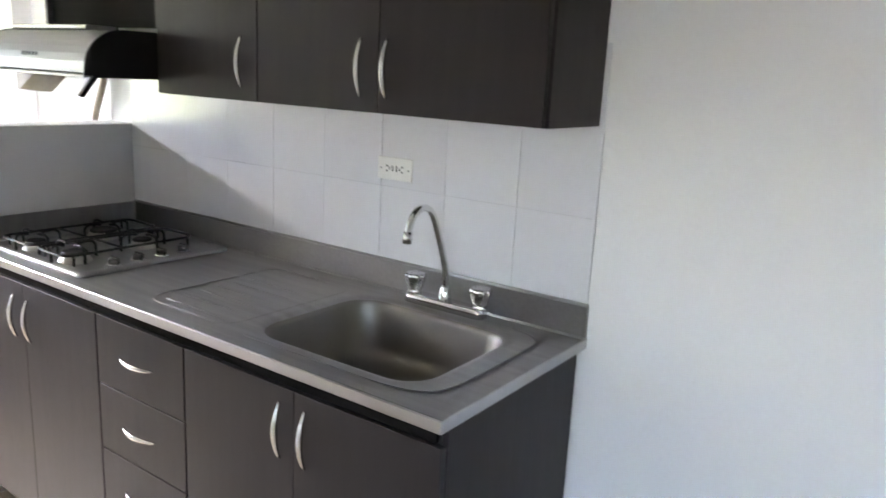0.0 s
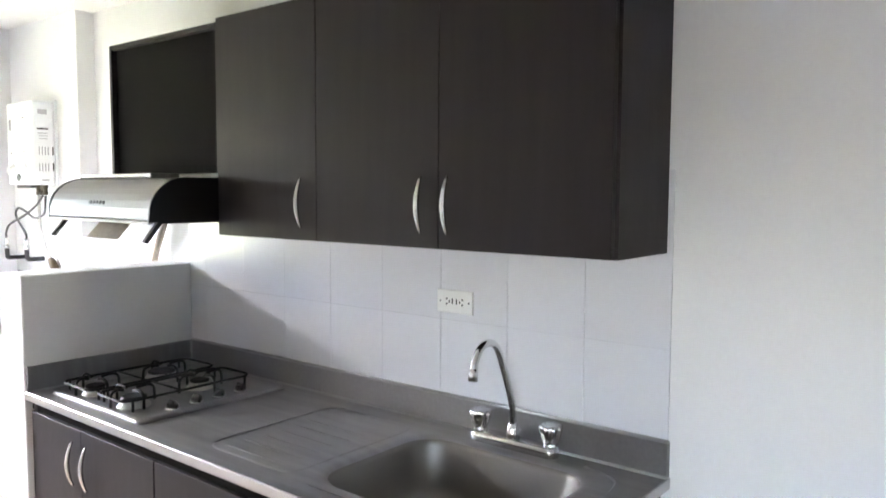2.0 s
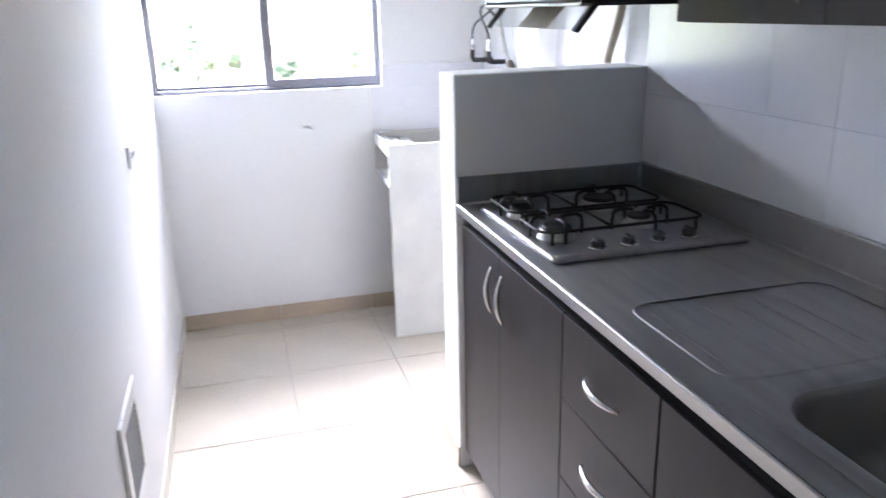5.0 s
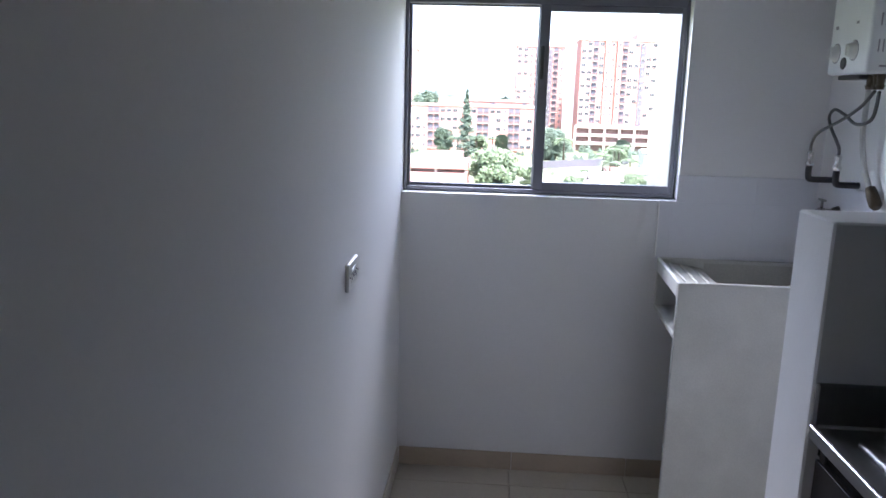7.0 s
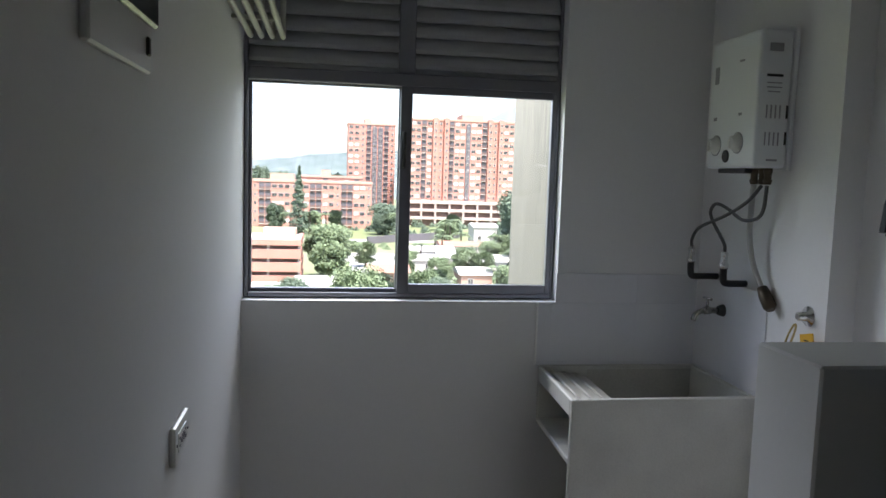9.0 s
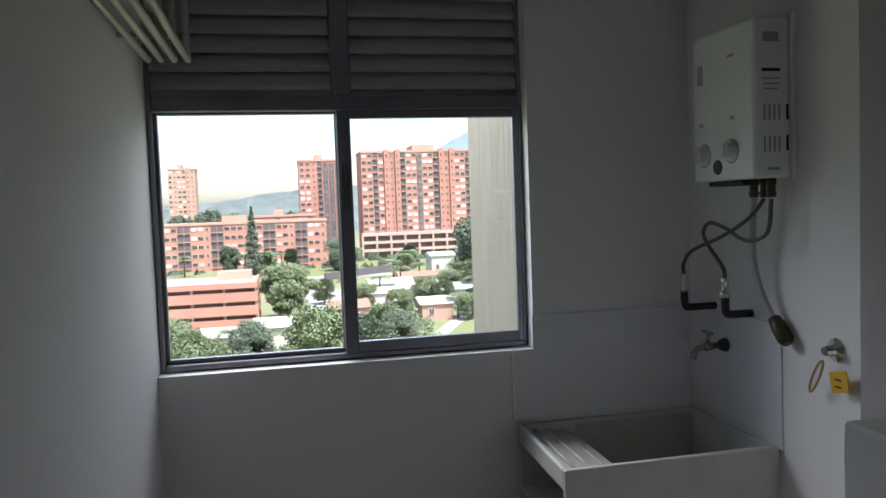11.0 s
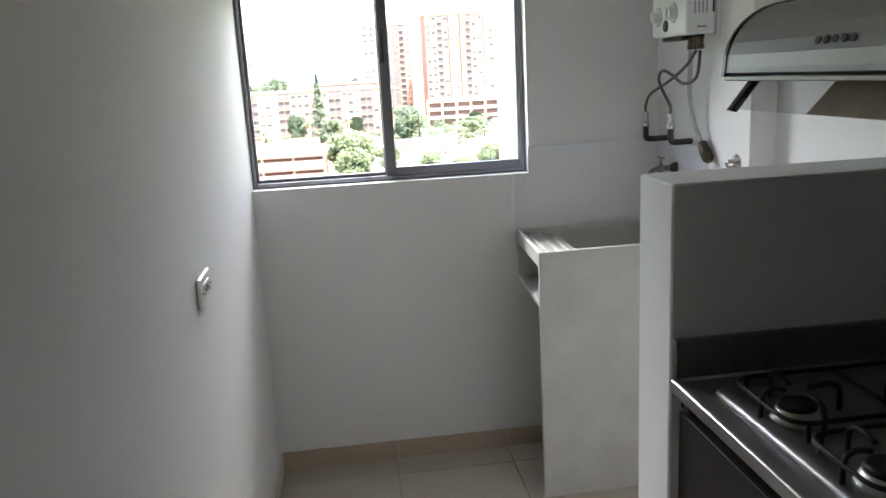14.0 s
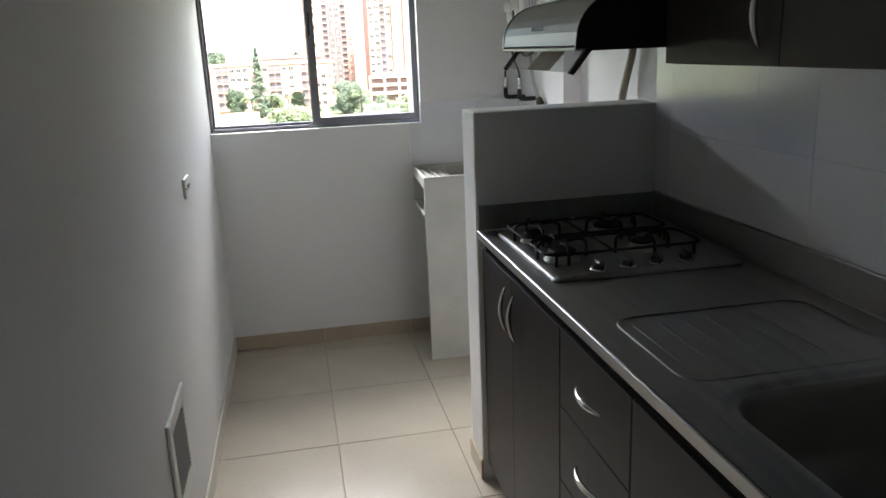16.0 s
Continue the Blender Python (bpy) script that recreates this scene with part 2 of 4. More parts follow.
def tube(bm, pts, r, seg=8, flat=1.0, closed=False):
    """A round tube along pts; r may be a list of radii."""
    pts = [Vector(p) for p in pts]
    rad = r if isinstance(r, list) else [r] * len(pts)
    rings, up = [], None
    for i, p in enumerate(pts):
        d = (pts[min(i + 1, len(pts) - 1)] - pts[max(i - 1, 0)]).normalized()
        if closed:
            d = (pts[(i + 1) % len(pts)] - pts[i - 1]).normalized()
        if up is None:
            up = d.orthogonal().normalized()
        side = d.cross(up).normalized()
        up = side.cross(d).normalized()
        rings.append([bm.verts.new(p + (side * math.cos(a) + up * math.sin(a) * flat) * rad[i]) for a in (2 * math.pi * k / seg for k in range(seg))])
    pairs = list(zip(rings, rings[1:])) + ([(rings[-1], rings[0])] if closed else [])
    for a, b in pairs:
        for k in range(seg):
            f = bm.faces.new((a[k], a[(k + 1) % seg], b[(k + 1) % seg], b[k]))
            f.smooth = True
    if not closed:
        bm.faces.new(rings[0][::-1])
        bm.faces.new(rings[-1])
    return bm


def lathe(bm, base, axis, prof, seg=20):
    """A turned solid: prof is (distance along axis, radius)."""
    q = Vector(axis).to_track_quat("Z", "Y").to_matrix()
    rings = [[bm.verts.new(Vector(base) + q @ Vector((r * math.cos(a), r * math.sin(a), h))) for a in (2 * math.pi * k / seg for k in range(seg))] for h, r in prof]
    for a, b in zip(rings, rings[1:]):
        for k in range(seg):
            bm.faces.new((a[k], a[(k + 1) % seg], b[(k + 1) % seg], b[k])).smooth = True
    bm.faces.new(rings[0][::-1])
    bm.faces.new(rings[-1])
    return bm


def prism(bm, prof, y0, y1, mi=0):
    """A solid with the (x, z) outline prof from y0 to y1."""
    a = [bm.verts.new((x, y0, z)) for x, z in prof]
    b = [bm.verts.new((x, y1, z)) for x, z in prof]
    n = len(prof)
    fs = [bm.faces.new(a), bm.faces.new(b[::-1])]
    for k in range(n):
        fs.append(bm.faces.new((a[k], b[k], b[(k + 1) % n], a[(k + 1) % n])))
    for f in fs:
        f.material_index = mi
    bmesh.ops.recalc_face_normals(bm, faces=fs)
    return bm


def rounded(cx, cy, hx, hy, r, n=6):
    """The outline of a rounded rectangle, anticlockwise."""
    out = []
    for k, (sx, sy) in enumerate(((1, 1), (-1, 1), (-1, -1), (1, -1))):
        for i in range(n + 1):
            a = math.pi / 2 * (k + i / n)
            out.append((cx + sx * (hx - r) + r * math.cos(a), cy + sy * (hy - r) + r * math.sin(a)))
    return out


def mesh_of(name, bm, *mats):
    me = bpy.data.meshes.new(name)
    bm.normal_update()
    bm.to_mesh(me)
    bm.free()
    for m in mats:
        me.materials.append(m)
    return me


def part(name, bm, mat, parent, label=""):
    """One mesh under a thing or a part; mat may be a list."""
    ob = new(name, mesh_of(name, bm, *(mat if isinstance(mat, (list, tuple)) else [mat])))
    ob.parent = parent
    ob.matrix_parent_inverse = parent.matrix_world.inverted() if parent else Matrix()
    return tagged(ob, label)


def solo(name, bm, mat, label, category, group="", kind=""):
    """A thing that is one mesh."""
    ob = new(name, mesh_of(name, bm, *(mat if isinstance(mat, (list, tuple)) else [mat])))
    return tagged(ob, label, category, group, kind)


def thing(name, label, category, at=(0, 0, 0), group="", kind=""):
    ob = new(name)
    ob.location = at
    ob.empty_display_size = 0.05
    bpy.context.view_layer.update()
    return tagged(ob, label, category, group, kind)


def B():
    return bmesh.new()


def piece(name, me, parent, loc, rot=0.0):
    ob = new(name, me)
    ob.parent = parent
    ob.matrix_parent_inverse = parent.matrix_world.inverted()
    ob.location = loc
    ob.rotation_euler = (0, 0, rot)
    return ob


# ---- structure ----
H = 2.33
WX, NY, LY0, LY1 = -1.550, 3.38, 1.89, 2.048
LX = -0.02
structure = "structure"
floor = solo("floor", box(B(), -5.2, 0.30, -4.7, 3.6, -0.15, -0.006), FLOORGROUT, "cream ceramic tile floor with thin beige grout joints", "floor", kind=structure)
ceiling = solo("ceiling", box(B(), -5.2, 0.30, -4.7, 3.6, H, H + 0.15), CEIL, "plain white painted plaster ceiling", "ceiling", kind=structure)
bm = B()
box(bm, 0, 0.25, -4.7, 2.03, -0.006, H)
box(bm, 0.06, 0.25, 2.03, 2.70, -0.006, H)
box(bm, LX, 0.25, 2.70, 3.6, -0.006, H)
wall_east = solo("wall_east", bm, PAINT, "white painted kitchen wall behind the counter", "wall", kind=structure)
wall_west = solo("wall_west", box(B(), WX - 0.12, WX, 0.10, 3.6, -0.006, H), PAINT, "white painted passage wall with slight texture", "wall", kind=structure)
bm = B()
box(bm, WX, 0, NY, NY + 0.15, -0.006, 1.112)
box(bm, -0.522, 0, NY, NY + 0.15, 1.112, H)
wall_north = solo("wall_north", bm, PAINT, "white painted laundry wall under and beside the window", "wall", kind=structure)
wall_low = solo("wall_low", box(B(), -0.612, 0.06, LY0, LY1, -0.006, 1.275, 0.004), PAINT, "white painted half-height wall between hob and laundry", "wall", kind=structure)
wall_living_north = solo("wall_living_north", box(B(), -5.2, WX - 0.12, 0.10, 0.25, -0.006, H), PAINT, "plain white wall of the living room", "wall", kind=structure)
wall_south = solo("wall_south", box(B(), -5.2, 0, -4.7, -4.55, -0.006, H), PAINT, "plain white end wall of the living room", "wall", kind=structure)
bm = B()
box(bm, -5.2, -5.05, -4.55, -2.85, -0.006, H)
box(bm, -5.2, -5.05, -0.9, 0.10, -0.006, H)
box(bm, -5.2, -5.05, -2.85, -0.9, -0.006, 0.95)
box(bm, -5.2, -5.05, -2.85, -0.9, 2.1, H)
wall_living_west = solo("wall_living_west", bm, PAINT, "plain white living room wall with an assumed wide window", "wall", kind=structure)
exterior_fin = solo("exterior_fin_wall", box(B(), -0.415, 0.30, 3.605, 4.5, -15.5, 30, 0.01), EXTCON, "beige ribbed plaster outer wall beside the window", "wall", kind=structure)

# ---- window ----
window_1 = thing("window_1", "grey aluminium sliding window with fixed louvres above", "window", (-1.04, NY + 0.06, 1.112), kind=structure)
FY0, FY1 = NY + 0.047, NY + 0.10
fx0, fx1 = WX + 0.001, -0.524
part("jamb", box(B(), fx0, fx0 + 0.012, FY0, FY1, 1.114, H - 0.001, 0.003), WINALU, window_1)
part("jamb", box(B(), fx1 - 0.010, fx1, FY0, FY1, 1.114, H - 0.001, 0.003), WINALU, window_1)
part("sill_rail", box(B(), fx0 + 0.012, fx1 - 0.010, FY0, FY1, 1.114, 1.130, 0.003), WINALU, window_1)
part("transom", box(B(), fx0 + 0.012, fx1 - 0.010, FY0, FY1, 1.805, 1.845, 0.003), WINALU, window_1)
part("mullion", box(B(), -1.066, -1.012, FY0 + 0.002, FY1, 1.845, H - 0.001, 0.003), WINALU, window_1)


def sash(name, x0, x1, y0, y1, z0, z1, wl, wr, wb, wt):
    bm = B()
    box(bm, x0, x0 + wl, y0, y1, z0, z1, 0.002)
    box(bm, x1 - wr, x1, y0, y1, z0, z1, 0.002)
    box(bm, x0 + wl, x1 - wr, y0, y1, z0, z0 + wb, 0.002)
    box(bm, x0 + wl, x1 - wr, y0, y1, z1 - wt, z1, 0.002)
    s = part(name, bm, WINALU, window_1)
    p = part("pane", box(B(), x0 + wl - 0.004, x1 - wr + 0.004, (y0 + y1) / 2 - 0.002, (y0 + y1) / 2 + 0.002, z0 + wb - 0.004, z1 - wt + 0.004), GLASS, s)
    p.visible_shadow = False
    return s


sash("fixed_sash", fx0 + 0.012, -1.030, FY0 + 0.028, FY0 + 0.050, 1.130, 1.805, 0.010, 0.030, 0.012, 0.006)
sliding = sash("sliding_sash", -1.056, fx1 - 0.010, FY0 + 0.003, FY0 + 0.026, 1.130, 1.805, 0.038, 0.016, 0.030, 0.022)
part("latch", box(B(), -1.050, -1.036, FY0 - 0.010, FY0 + 0.004, 1.54, 1.66, 0.004), DARKPLASTIC, sliding, "black window latch")
for x0, x1 in ((fx0 + 0.012, -1.066), (-1.012, fx1 - 0.010)):
    k = 0
    while 1.893 + 0.050 * k < H - 0.05:
        z = 1.893 + 0.050 * k
        bm = prism(B(), [(0, -0.030), (0.006, -0.032), (0.030, 0.026), (0.030, 0.034), (0.024, 0.034), (0, -0.018)], x0 + 0.001, x1 - 0.001)
        bmesh.ops.transform(bm, matrix=Matrix(((0, 1, 0, 0), (1, 0, 0, FY0 + 0.008), (0, 0, 1, z), (0, 0, 0, 1))), verts=bm.verts)
        bmesh.ops.recalc_face_normals(bm, faces=bm.faces)
        part("slat", bm, LOUVRE, window_1)
        k += 1
    part("louvre_back", box(B(), x0, x1, FY1 - 0.008, FY1 - 0.003, 1.845, H - 0.001), LOUVRE, window_1)
    part("louvre_base", box(B(), x0, x1, FY0 + 0.02, FY1 - 0.01, 1.844, 1.868), LOUVRE, window_1)
# Unseen window, assumed; its place and size set the kitchen's daylight.
lw = thing("window_2", "assumed wide living room window, unseen, lighting the kitchen", "window", (-5.1, -1.875, 0.95), kind=structure)
for y0, y1 in ((-2.85, -1.885), (-1.865, -0.9)):
    bm = B()
    box(bm, -5.14, -5.10, y0, y0 + 0.04, 0.95, 2.1)
    box(bm, -5.14, -5.10, y1 - 0.04, y1, 0.95, 2.1)
    box(bm, -5.14, -5.10, y0 + 0.04, y1 - 0.04, 0.95, 0.99)
    box(bm, -5.14, -5.10, y0 + 0.04, y1 - 0.04, 2.06, 2.1)
    s = part("window_frame", bm, WINALU, lw)
    p = part("pane", box(B(), -5.122, -5.118, y0 + 0.03, y1 - 0.03, 0.98, 2.07), GLASS, s)
    p.visible_shadow = False

# ---- kitchen: base cabinets ----
FX = -0.597


def handle(parent, y, z, vertical=True, x=FX, length=0.135):
    """A bowed satin handle that swells in the middle."""
    pts, rad = [], []
    for k in range(13):
        t = k / 12
        s = (t - 0.5) * length
        out = 0.004 + 0.017 * math.sin(math.pi * t) ** 0.8
        pts.append((x - out, y, z + s) if vertical else (x - out, y + s, z))
        rad.append(0.0032 + 0.0042 * math.sin(math.pi * t))
    bm = tube(B(), pts, rad, 8)
    return part("handle", bm, NICKEL, parent, "bowed satin nickel handle")


def front(parent, name, y0, y1, z0, z1, x=FX, thick=0.016, g0=0.0012, g1=0.0012):
    g = 0.002
    return part(name, box(B(), x, x + thick, y0 + g0, y1 - g1, z0 + g, z1 - g, 0.0008), WENGE, parent)


def base_unit(y0, y1, label):
    u = thing("base_cabinet", label, "cabinet", (-0.3, (y0 + y1) / 2, 0), group="base cabinets")
    part("side", box(B(), FX + 0.017, -0.042, y0 + 0.001, y0 + 0.016, 0.07, 0.846), WENGE_IN, u)
    part("side", box(B(), FX + 0.017, -0.042, y1 - 0.016, y1 - 0.001, 0.07, 0.846), WENGE_IN, u)
    part("bottom", box(B(), FX + 0.017, -0.042, y0 + 0.016, y1 - 0.016, 0.07, 0.085), WENGE_IN, u)
    part("top_rail", box(B(), FX + 0.020, FX + 0.10, y0 + 0.016, y1 - 0.016, 0.80, 0.846), WENGE_IN, u)
    part("plinth", box(B(), FX + 0.05, FX + 0.065, y0 + 0.001, y1 - 0.001, 0, 0.07), BLACKGAP, u)
    return u


Y1, Y2 = 0.772, 1.156
u = base_unit(0.018, Y1, "dark wenge base cabinet with two doors under the sink")
for y0, y1, hy in ((0.001, 0.390, 0.353), (0.390, Y1, 0.430)):
    handle(front(u, "door", y0, y1, 0.07, 0.840, g1=0.003 if y1 == Y1 else 0.0008), hy, 0.738)
part("side_panel", box(B(), FX + 0.020, -0.042, 0.001, 0.017, 0.0, 0.873, 0.001), WENGE, u)
u = base_unit(Y1, Y2, "dark wenge drawer unit with four drawers")
for z0, z1 in ((0.07, 0.249), (0.249, 0.445), (0.445, 0.641), (0.641, 0.840)):
    handle(front(u, "drawer", Y1, Y2, z0, z1, g0=0.003, g1=0.003), 0.968, (z0 + z1) / 2, False, length=0.14)
u = base_unit(Y2, LY0 - 0.012, "dark wenge base cabinet with two doors under the hob")
for y0, y1, hy in ((Y2, 1.553, 1.517), (1.553, LY0 - 0.012, 1.600)):
    handle(front(u, "door", y0, y1, 0.07, 0.840, g0=0.003 if y0 == Y2 else 0.0008), hy, 0.730)

# ---- kitchen: steel worktop with sink ----
SX, SY, SHX, SHY = -0.307, 0.385, 0.203, 0.250
worktop = thing("worktop", "brushed stainless steel worktop with pressed sink and drainboard", "worktop", (-0.3, 0.94, 0.86))
bm = B()
n = 6
inner = rounded(SX, SY, SHX, SHY, 0.085, n)
m = len(inner)
ox0, ox1, oy0, oy1 = -0.604, -0.012, 0.0, 0.70


def to_edge(x, y):
    dx, dy = x - SX, y - SY
    s = min(((ox1 if dx > 0 else ox0) - SX) / dx if abs(dx) > 1e-6 else 9e9, ((oy1 if dy > 0 else oy0) - SY) / dy if abs(dy) > 1e-6 else 9e9)
    return SX + dx * s, SY + dy * s


loops = [([to_edge(*p) for p in inner], 0.900), (rounded(SX, SY, SHX + 0.022, SHY + 0.022, 0.10, n), 0.900), (rounded(SX, SY, SHX + 0.012, SHY + 0.012, 0.095, n), 0.8985), (inner, 0.893),
         (rounded(SX, SY, SHX - 0.006, SHY - 0.006, 0.08, n), 0.880), (rounded(SX, SY, SHX - 0.016, SHY - 0.016, 0.08, n), 0.775),
         (rounded(SX, SY, SHX - 0.030, SHY - 0.030, 0.075, n), 0.745), (rounded(SX, SY, SHX - 0.060, SHY - 0.060, 0.06, n), 0.733), (rounded(SX, SY, 0.045, 0.045, 0.044, n), 0.727)]
rings = [[bm.verts.new((x, y, z)) for x, y in lp] for lp, z in loops]
for i, (a, b) in enumerate(zip(rings, rings[1:])):
    for k in range(m):
        f = bm.faces.new((a[k], a[(k + 1) % m], b[(k + 1) % m], b[k]))
        f.smooth = i > 0
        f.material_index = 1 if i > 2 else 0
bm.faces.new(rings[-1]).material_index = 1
for cx, cy in ((ox0, oy0), (ox1, oy0), (ox0, oy1), (ox1, oy1)):
    near = sorted(range(m), key=lambda k: (rings[0][k].co.x - cx) ** 2 + (rings[0][k].co.y - cy) ** 2)
    a, b = rings[0][near[0]], rings[0][near[1]]
    if (a.co - Vector((cx, cy, 0.9))).length > 1e-4:
        bm.faces.new((a, b, bm.verts.new((cx, cy, 0.9))))
bmesh.ops.recalc_face_normals(bm, faces=bm.faces)
box(bm, ox0, ox1, 0.70, LY0 - 0.002, 0.894, 0.900)
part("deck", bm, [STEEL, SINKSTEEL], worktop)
bm = B()
box(bm, -0.611, -0.604, -0.004, LY0 - 0.002, 0.874, 0.9005, 0.002)
box(bm, -0.604, -0.001, -0.004, 0.0, 0.874, 0.9005, 0.001)
part("front_edge", bm, STEEL_EDGE, worktop, "folded pale steel edge")
# black strip in the gap; its colour paints the shade under the edge
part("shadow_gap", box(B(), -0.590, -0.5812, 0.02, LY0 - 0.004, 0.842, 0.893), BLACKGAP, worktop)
bm = B()
box(bm, -0.012, -0.001, -0.002, LY0 - 0.002, 0.90, 0.985, 0.003)
part("upstand", bm, STEEL, worktop)
part("upstand", box(B(), -0.608, -0.012, LY0 - 0.013, LY0 - 0.002, 0.90, 0.982, 0.003), STEEL, worktop)
part("upstand_cove", rod(B(), (-0.0135, 0.0, 0.9012), (-0.0135, LY0 - 0.014, 0.9012), 0.004, seg=8), STEEL_EDGE, worktop)
part("corner_seam", rod(B(), (-0.0145, LY0 - 0.0155, 0.902), (-0.0145, LY0 - 0.0155, 0.983), 0.003, seg=8), STEEL_EDGE, worktop)
part("upstand_bead", rod(B(), (-0.0085, -0.001, 0.984), (-0.0085, LY0 - 0.014, 0.984), 0.005, seg=8), STEEL_EDGE, worktop)
part("upstand_cove", rod(B(), (-0.600, LY0 - 0.0145, 0.9012), (-0.016, LY0 - 0.0145, 0.9012), 0.004, seg=8), STEEL_EDGE, worktop)
part("drain", lathe(B(), (SX, SY, 0.7275), (0, 0, 1), [(0, 0.044), (0.003, 0.043), (0.002, 0.03), (0.001, 0.012)]), CHROME, worktop, "round chrome sink drain")
ol = [(x, y, 0.89989) for x, y in rounded(-0.315, 0.845, 0.225, 0.165, 0.05, 5)]
part("drainboard_edge", tube(B(), ol, 0.0050, 8, 0.035, True), STEEL, worktop)
for k in range(6):
    x = -0.505 + 0.055 * k
    part("drainboard_rib", tube(B(), [(x, 0.965 - 0.23 * i / 8, 0.899) for i in range(9)], [0.004, 0.0075, 0.0075, 0.0075, 0.007, 0.0065, 0.006, 0.005, 0.003], 8, 0.07), STEEL, worktop)
bead = smooth_path([(-0.552, 0.60, 0.89982), (-0.552, 0.35, 0.89982), (-0.550, 0.18, 0.89982), (-0.520, 0.095, 0.89982), (-0.45, 0.070, 0.89982), (-0.30, 0.068, 0.89982), (-0.16, 0.070, 0.89982), (-0.095, 0.095, 0.89982), (-0.066, 0.18, 0.89982)], 4)
part("sink_bead", tube(B(), bead, 0.006, 8, 0.05), STEEL, worktop)

part("end_clip", box(B(), -0.594, -0.578, 1.845, 1.870, 0.838, 0.8595, 0.002), DARKPLASTIC, worktop)

# ---- hob ----
HX0, HX1, HY0, HY1, HZ = -0.564, -0.045, 1.282, 1.815, 0.900
hob = thing("gas_hob", "four-burner stainless steel gas hob with black wire grates", "hob", (-0.32, 1.56, HZ))
bm = B()
rings = [[bm.verts.new((x, y, z)) for x, y in rounded((HX0 + HX1) / 2, (HY0 + HY1) / 2, (HX1 - HX0) / 2 - i, (HY1 - HY0) / 2 - i, 0.02, 4)] for i, z in ((0, HZ + 0.0005), (0, HZ + 0.006), (0.006, HZ + 0.011), (0.028, HZ + 0.012), (0.036, HZ + 0.008))]
for a, b in zip(rings, rings[1:]):
    for k in range(len(a)):
        bm.faces.new((a[k], a[(k + 1) % len(a)], b[(k + 1) % len(a)], b[k])).smooth = True
bm.faces.new(rings[0][::-1])
bm.faces.new(rings[-1])
part("plate", bm, STEEL, hob)
for k in range(4):
    kx, ky = -0.428 + 0.083 * k, 1.336 + 0.004 * k
    part("knob_ring", lathe(B(), (kx, ky, HZ + 0.008), (0, 0, 1), [(0, 0.023), (0.004, 0.0225), (0.006, 0.019)], 18), CHROME, hob, "chrome ring under a knob")
    kb = lathe(B(), (kx, ky, HZ + 0.0142), (0, 0, 1), [(0, 0.018), (0.012, 0.0165), (0.015, 0.013)], 18)
    box(kb, kx - 0.0035, kx + 0.0035, ky - 0.015, ky + 0.015, HZ + 0.028, HZ + 0.034, 0.001)
    part("knob", kb, KNOBMETAL, hob, "dark control knob")
for bx, by, br in ((-0.482, 1.455, 0.043), (-0.491, 1.668, 0.036), (-0.240, 1.482, 0.036), (-0.250, 1.690, 0.050)):
    bn = part("burner", lathe(B(), (bx, by, HZ + 0.008), (0, 0, 1), [(0, br + 0.006), (0.004, br + 0.005), (0.010, br), (0.022, br - 0.004)]), ALU, hob)
    part("cap", lathe(B(), (bx, by, HZ + 0.0302), (0, 0, 1), [(0, br - 0.006), (0.006, br - 0.005), (0.009, br - 0.012)]), BLACKIRON, bn, "black enamel burner cap")
for y0, y1, cy in ((1.392, 1.560, 1.468), (1.590, 1.778, 1.680)):
    # bent wire grate: a low ring on feet, and arched fingers over each burner
    bm = B()
    z = HZ + 0.040
    tube(bm, [(x, y, z) for x, y in rounded(-0.325, (y0 + y1) / 2, 0.222, (y1 - y0) / 2, 0.035, 4)], 0.0042, 6, 1, True)
    for bx in (-0.486, -0.245):
        for a in range(4):
            dx, dy = math.cos(a * math.pi / 2), math.sin(a * math.pi / 2)
            ex, ey = (0.078, 0.078) if dx else (0.085, 0.085)
            ex = min(ex, abs((-0.547 if dx < 0 else -0.103) - bx)) if dx else ex
            ey = min(ey, abs((y0 if dy < 0 else y1) - cy)) if dy else ey
            tube(bm, smooth_path([(bx + dx * 0.020, cy + dy * 0.020, z + 0.016), (bx + dx * ex * 0.70, cy + dy * ey * 0.70, z + 0.020), (bx + dx * ex * 0.95, cy + dy * ey * 0.95, z + 0.012), (bx + dx * ex, cy + dy * ey, z - 0.004), (bx + dx * ex, cy + dy * ey, HZ + 0.009)], 4), 0.0045, 6)
    rod(bm, (-0.362, y0, z), (-0.362, y1, z), 0.004, seg=6)
    for fx in (-0.520, -0.130):
        for fy in (y0 + 0.001, y1 - 0.001):
            rod(bm, (fx, fy, HZ + 0.008), (fx, fy, z), 0.004, seg=6)
    part("grate", bm, BLACKIRON, hob, "black enamelled wire pan grate")

# ---- kitchen tap ----
tap = thing("kitchen_tap", "chrome two-handle deck tap with a high arched spout", "tap", (-0.07, 0.405, 0.9))
bm = B()
rings = [[bm.verts.new((x, y, z)) for x, y in rounded(-0.052, 0.389, 0.024 - i, 0.128 - i, 0.02 - i, 4)] for i, z in ((0, 0.9005), (0, 0.916), (0.003, 0.923), (0.008, 0.926))]
for a, b in zip(rings, rings[1:]):
    for k in range(len(a)):
        bm.faces.new((a[k], a[(k + 1) % len(a)], b[(k + 1) % len(a)], b[k])).smooth = True
bm.faces.new(rings[0][::-1])
bm.faces.new(rings[-1])
part("base_bar", bm, CHROME, tap)
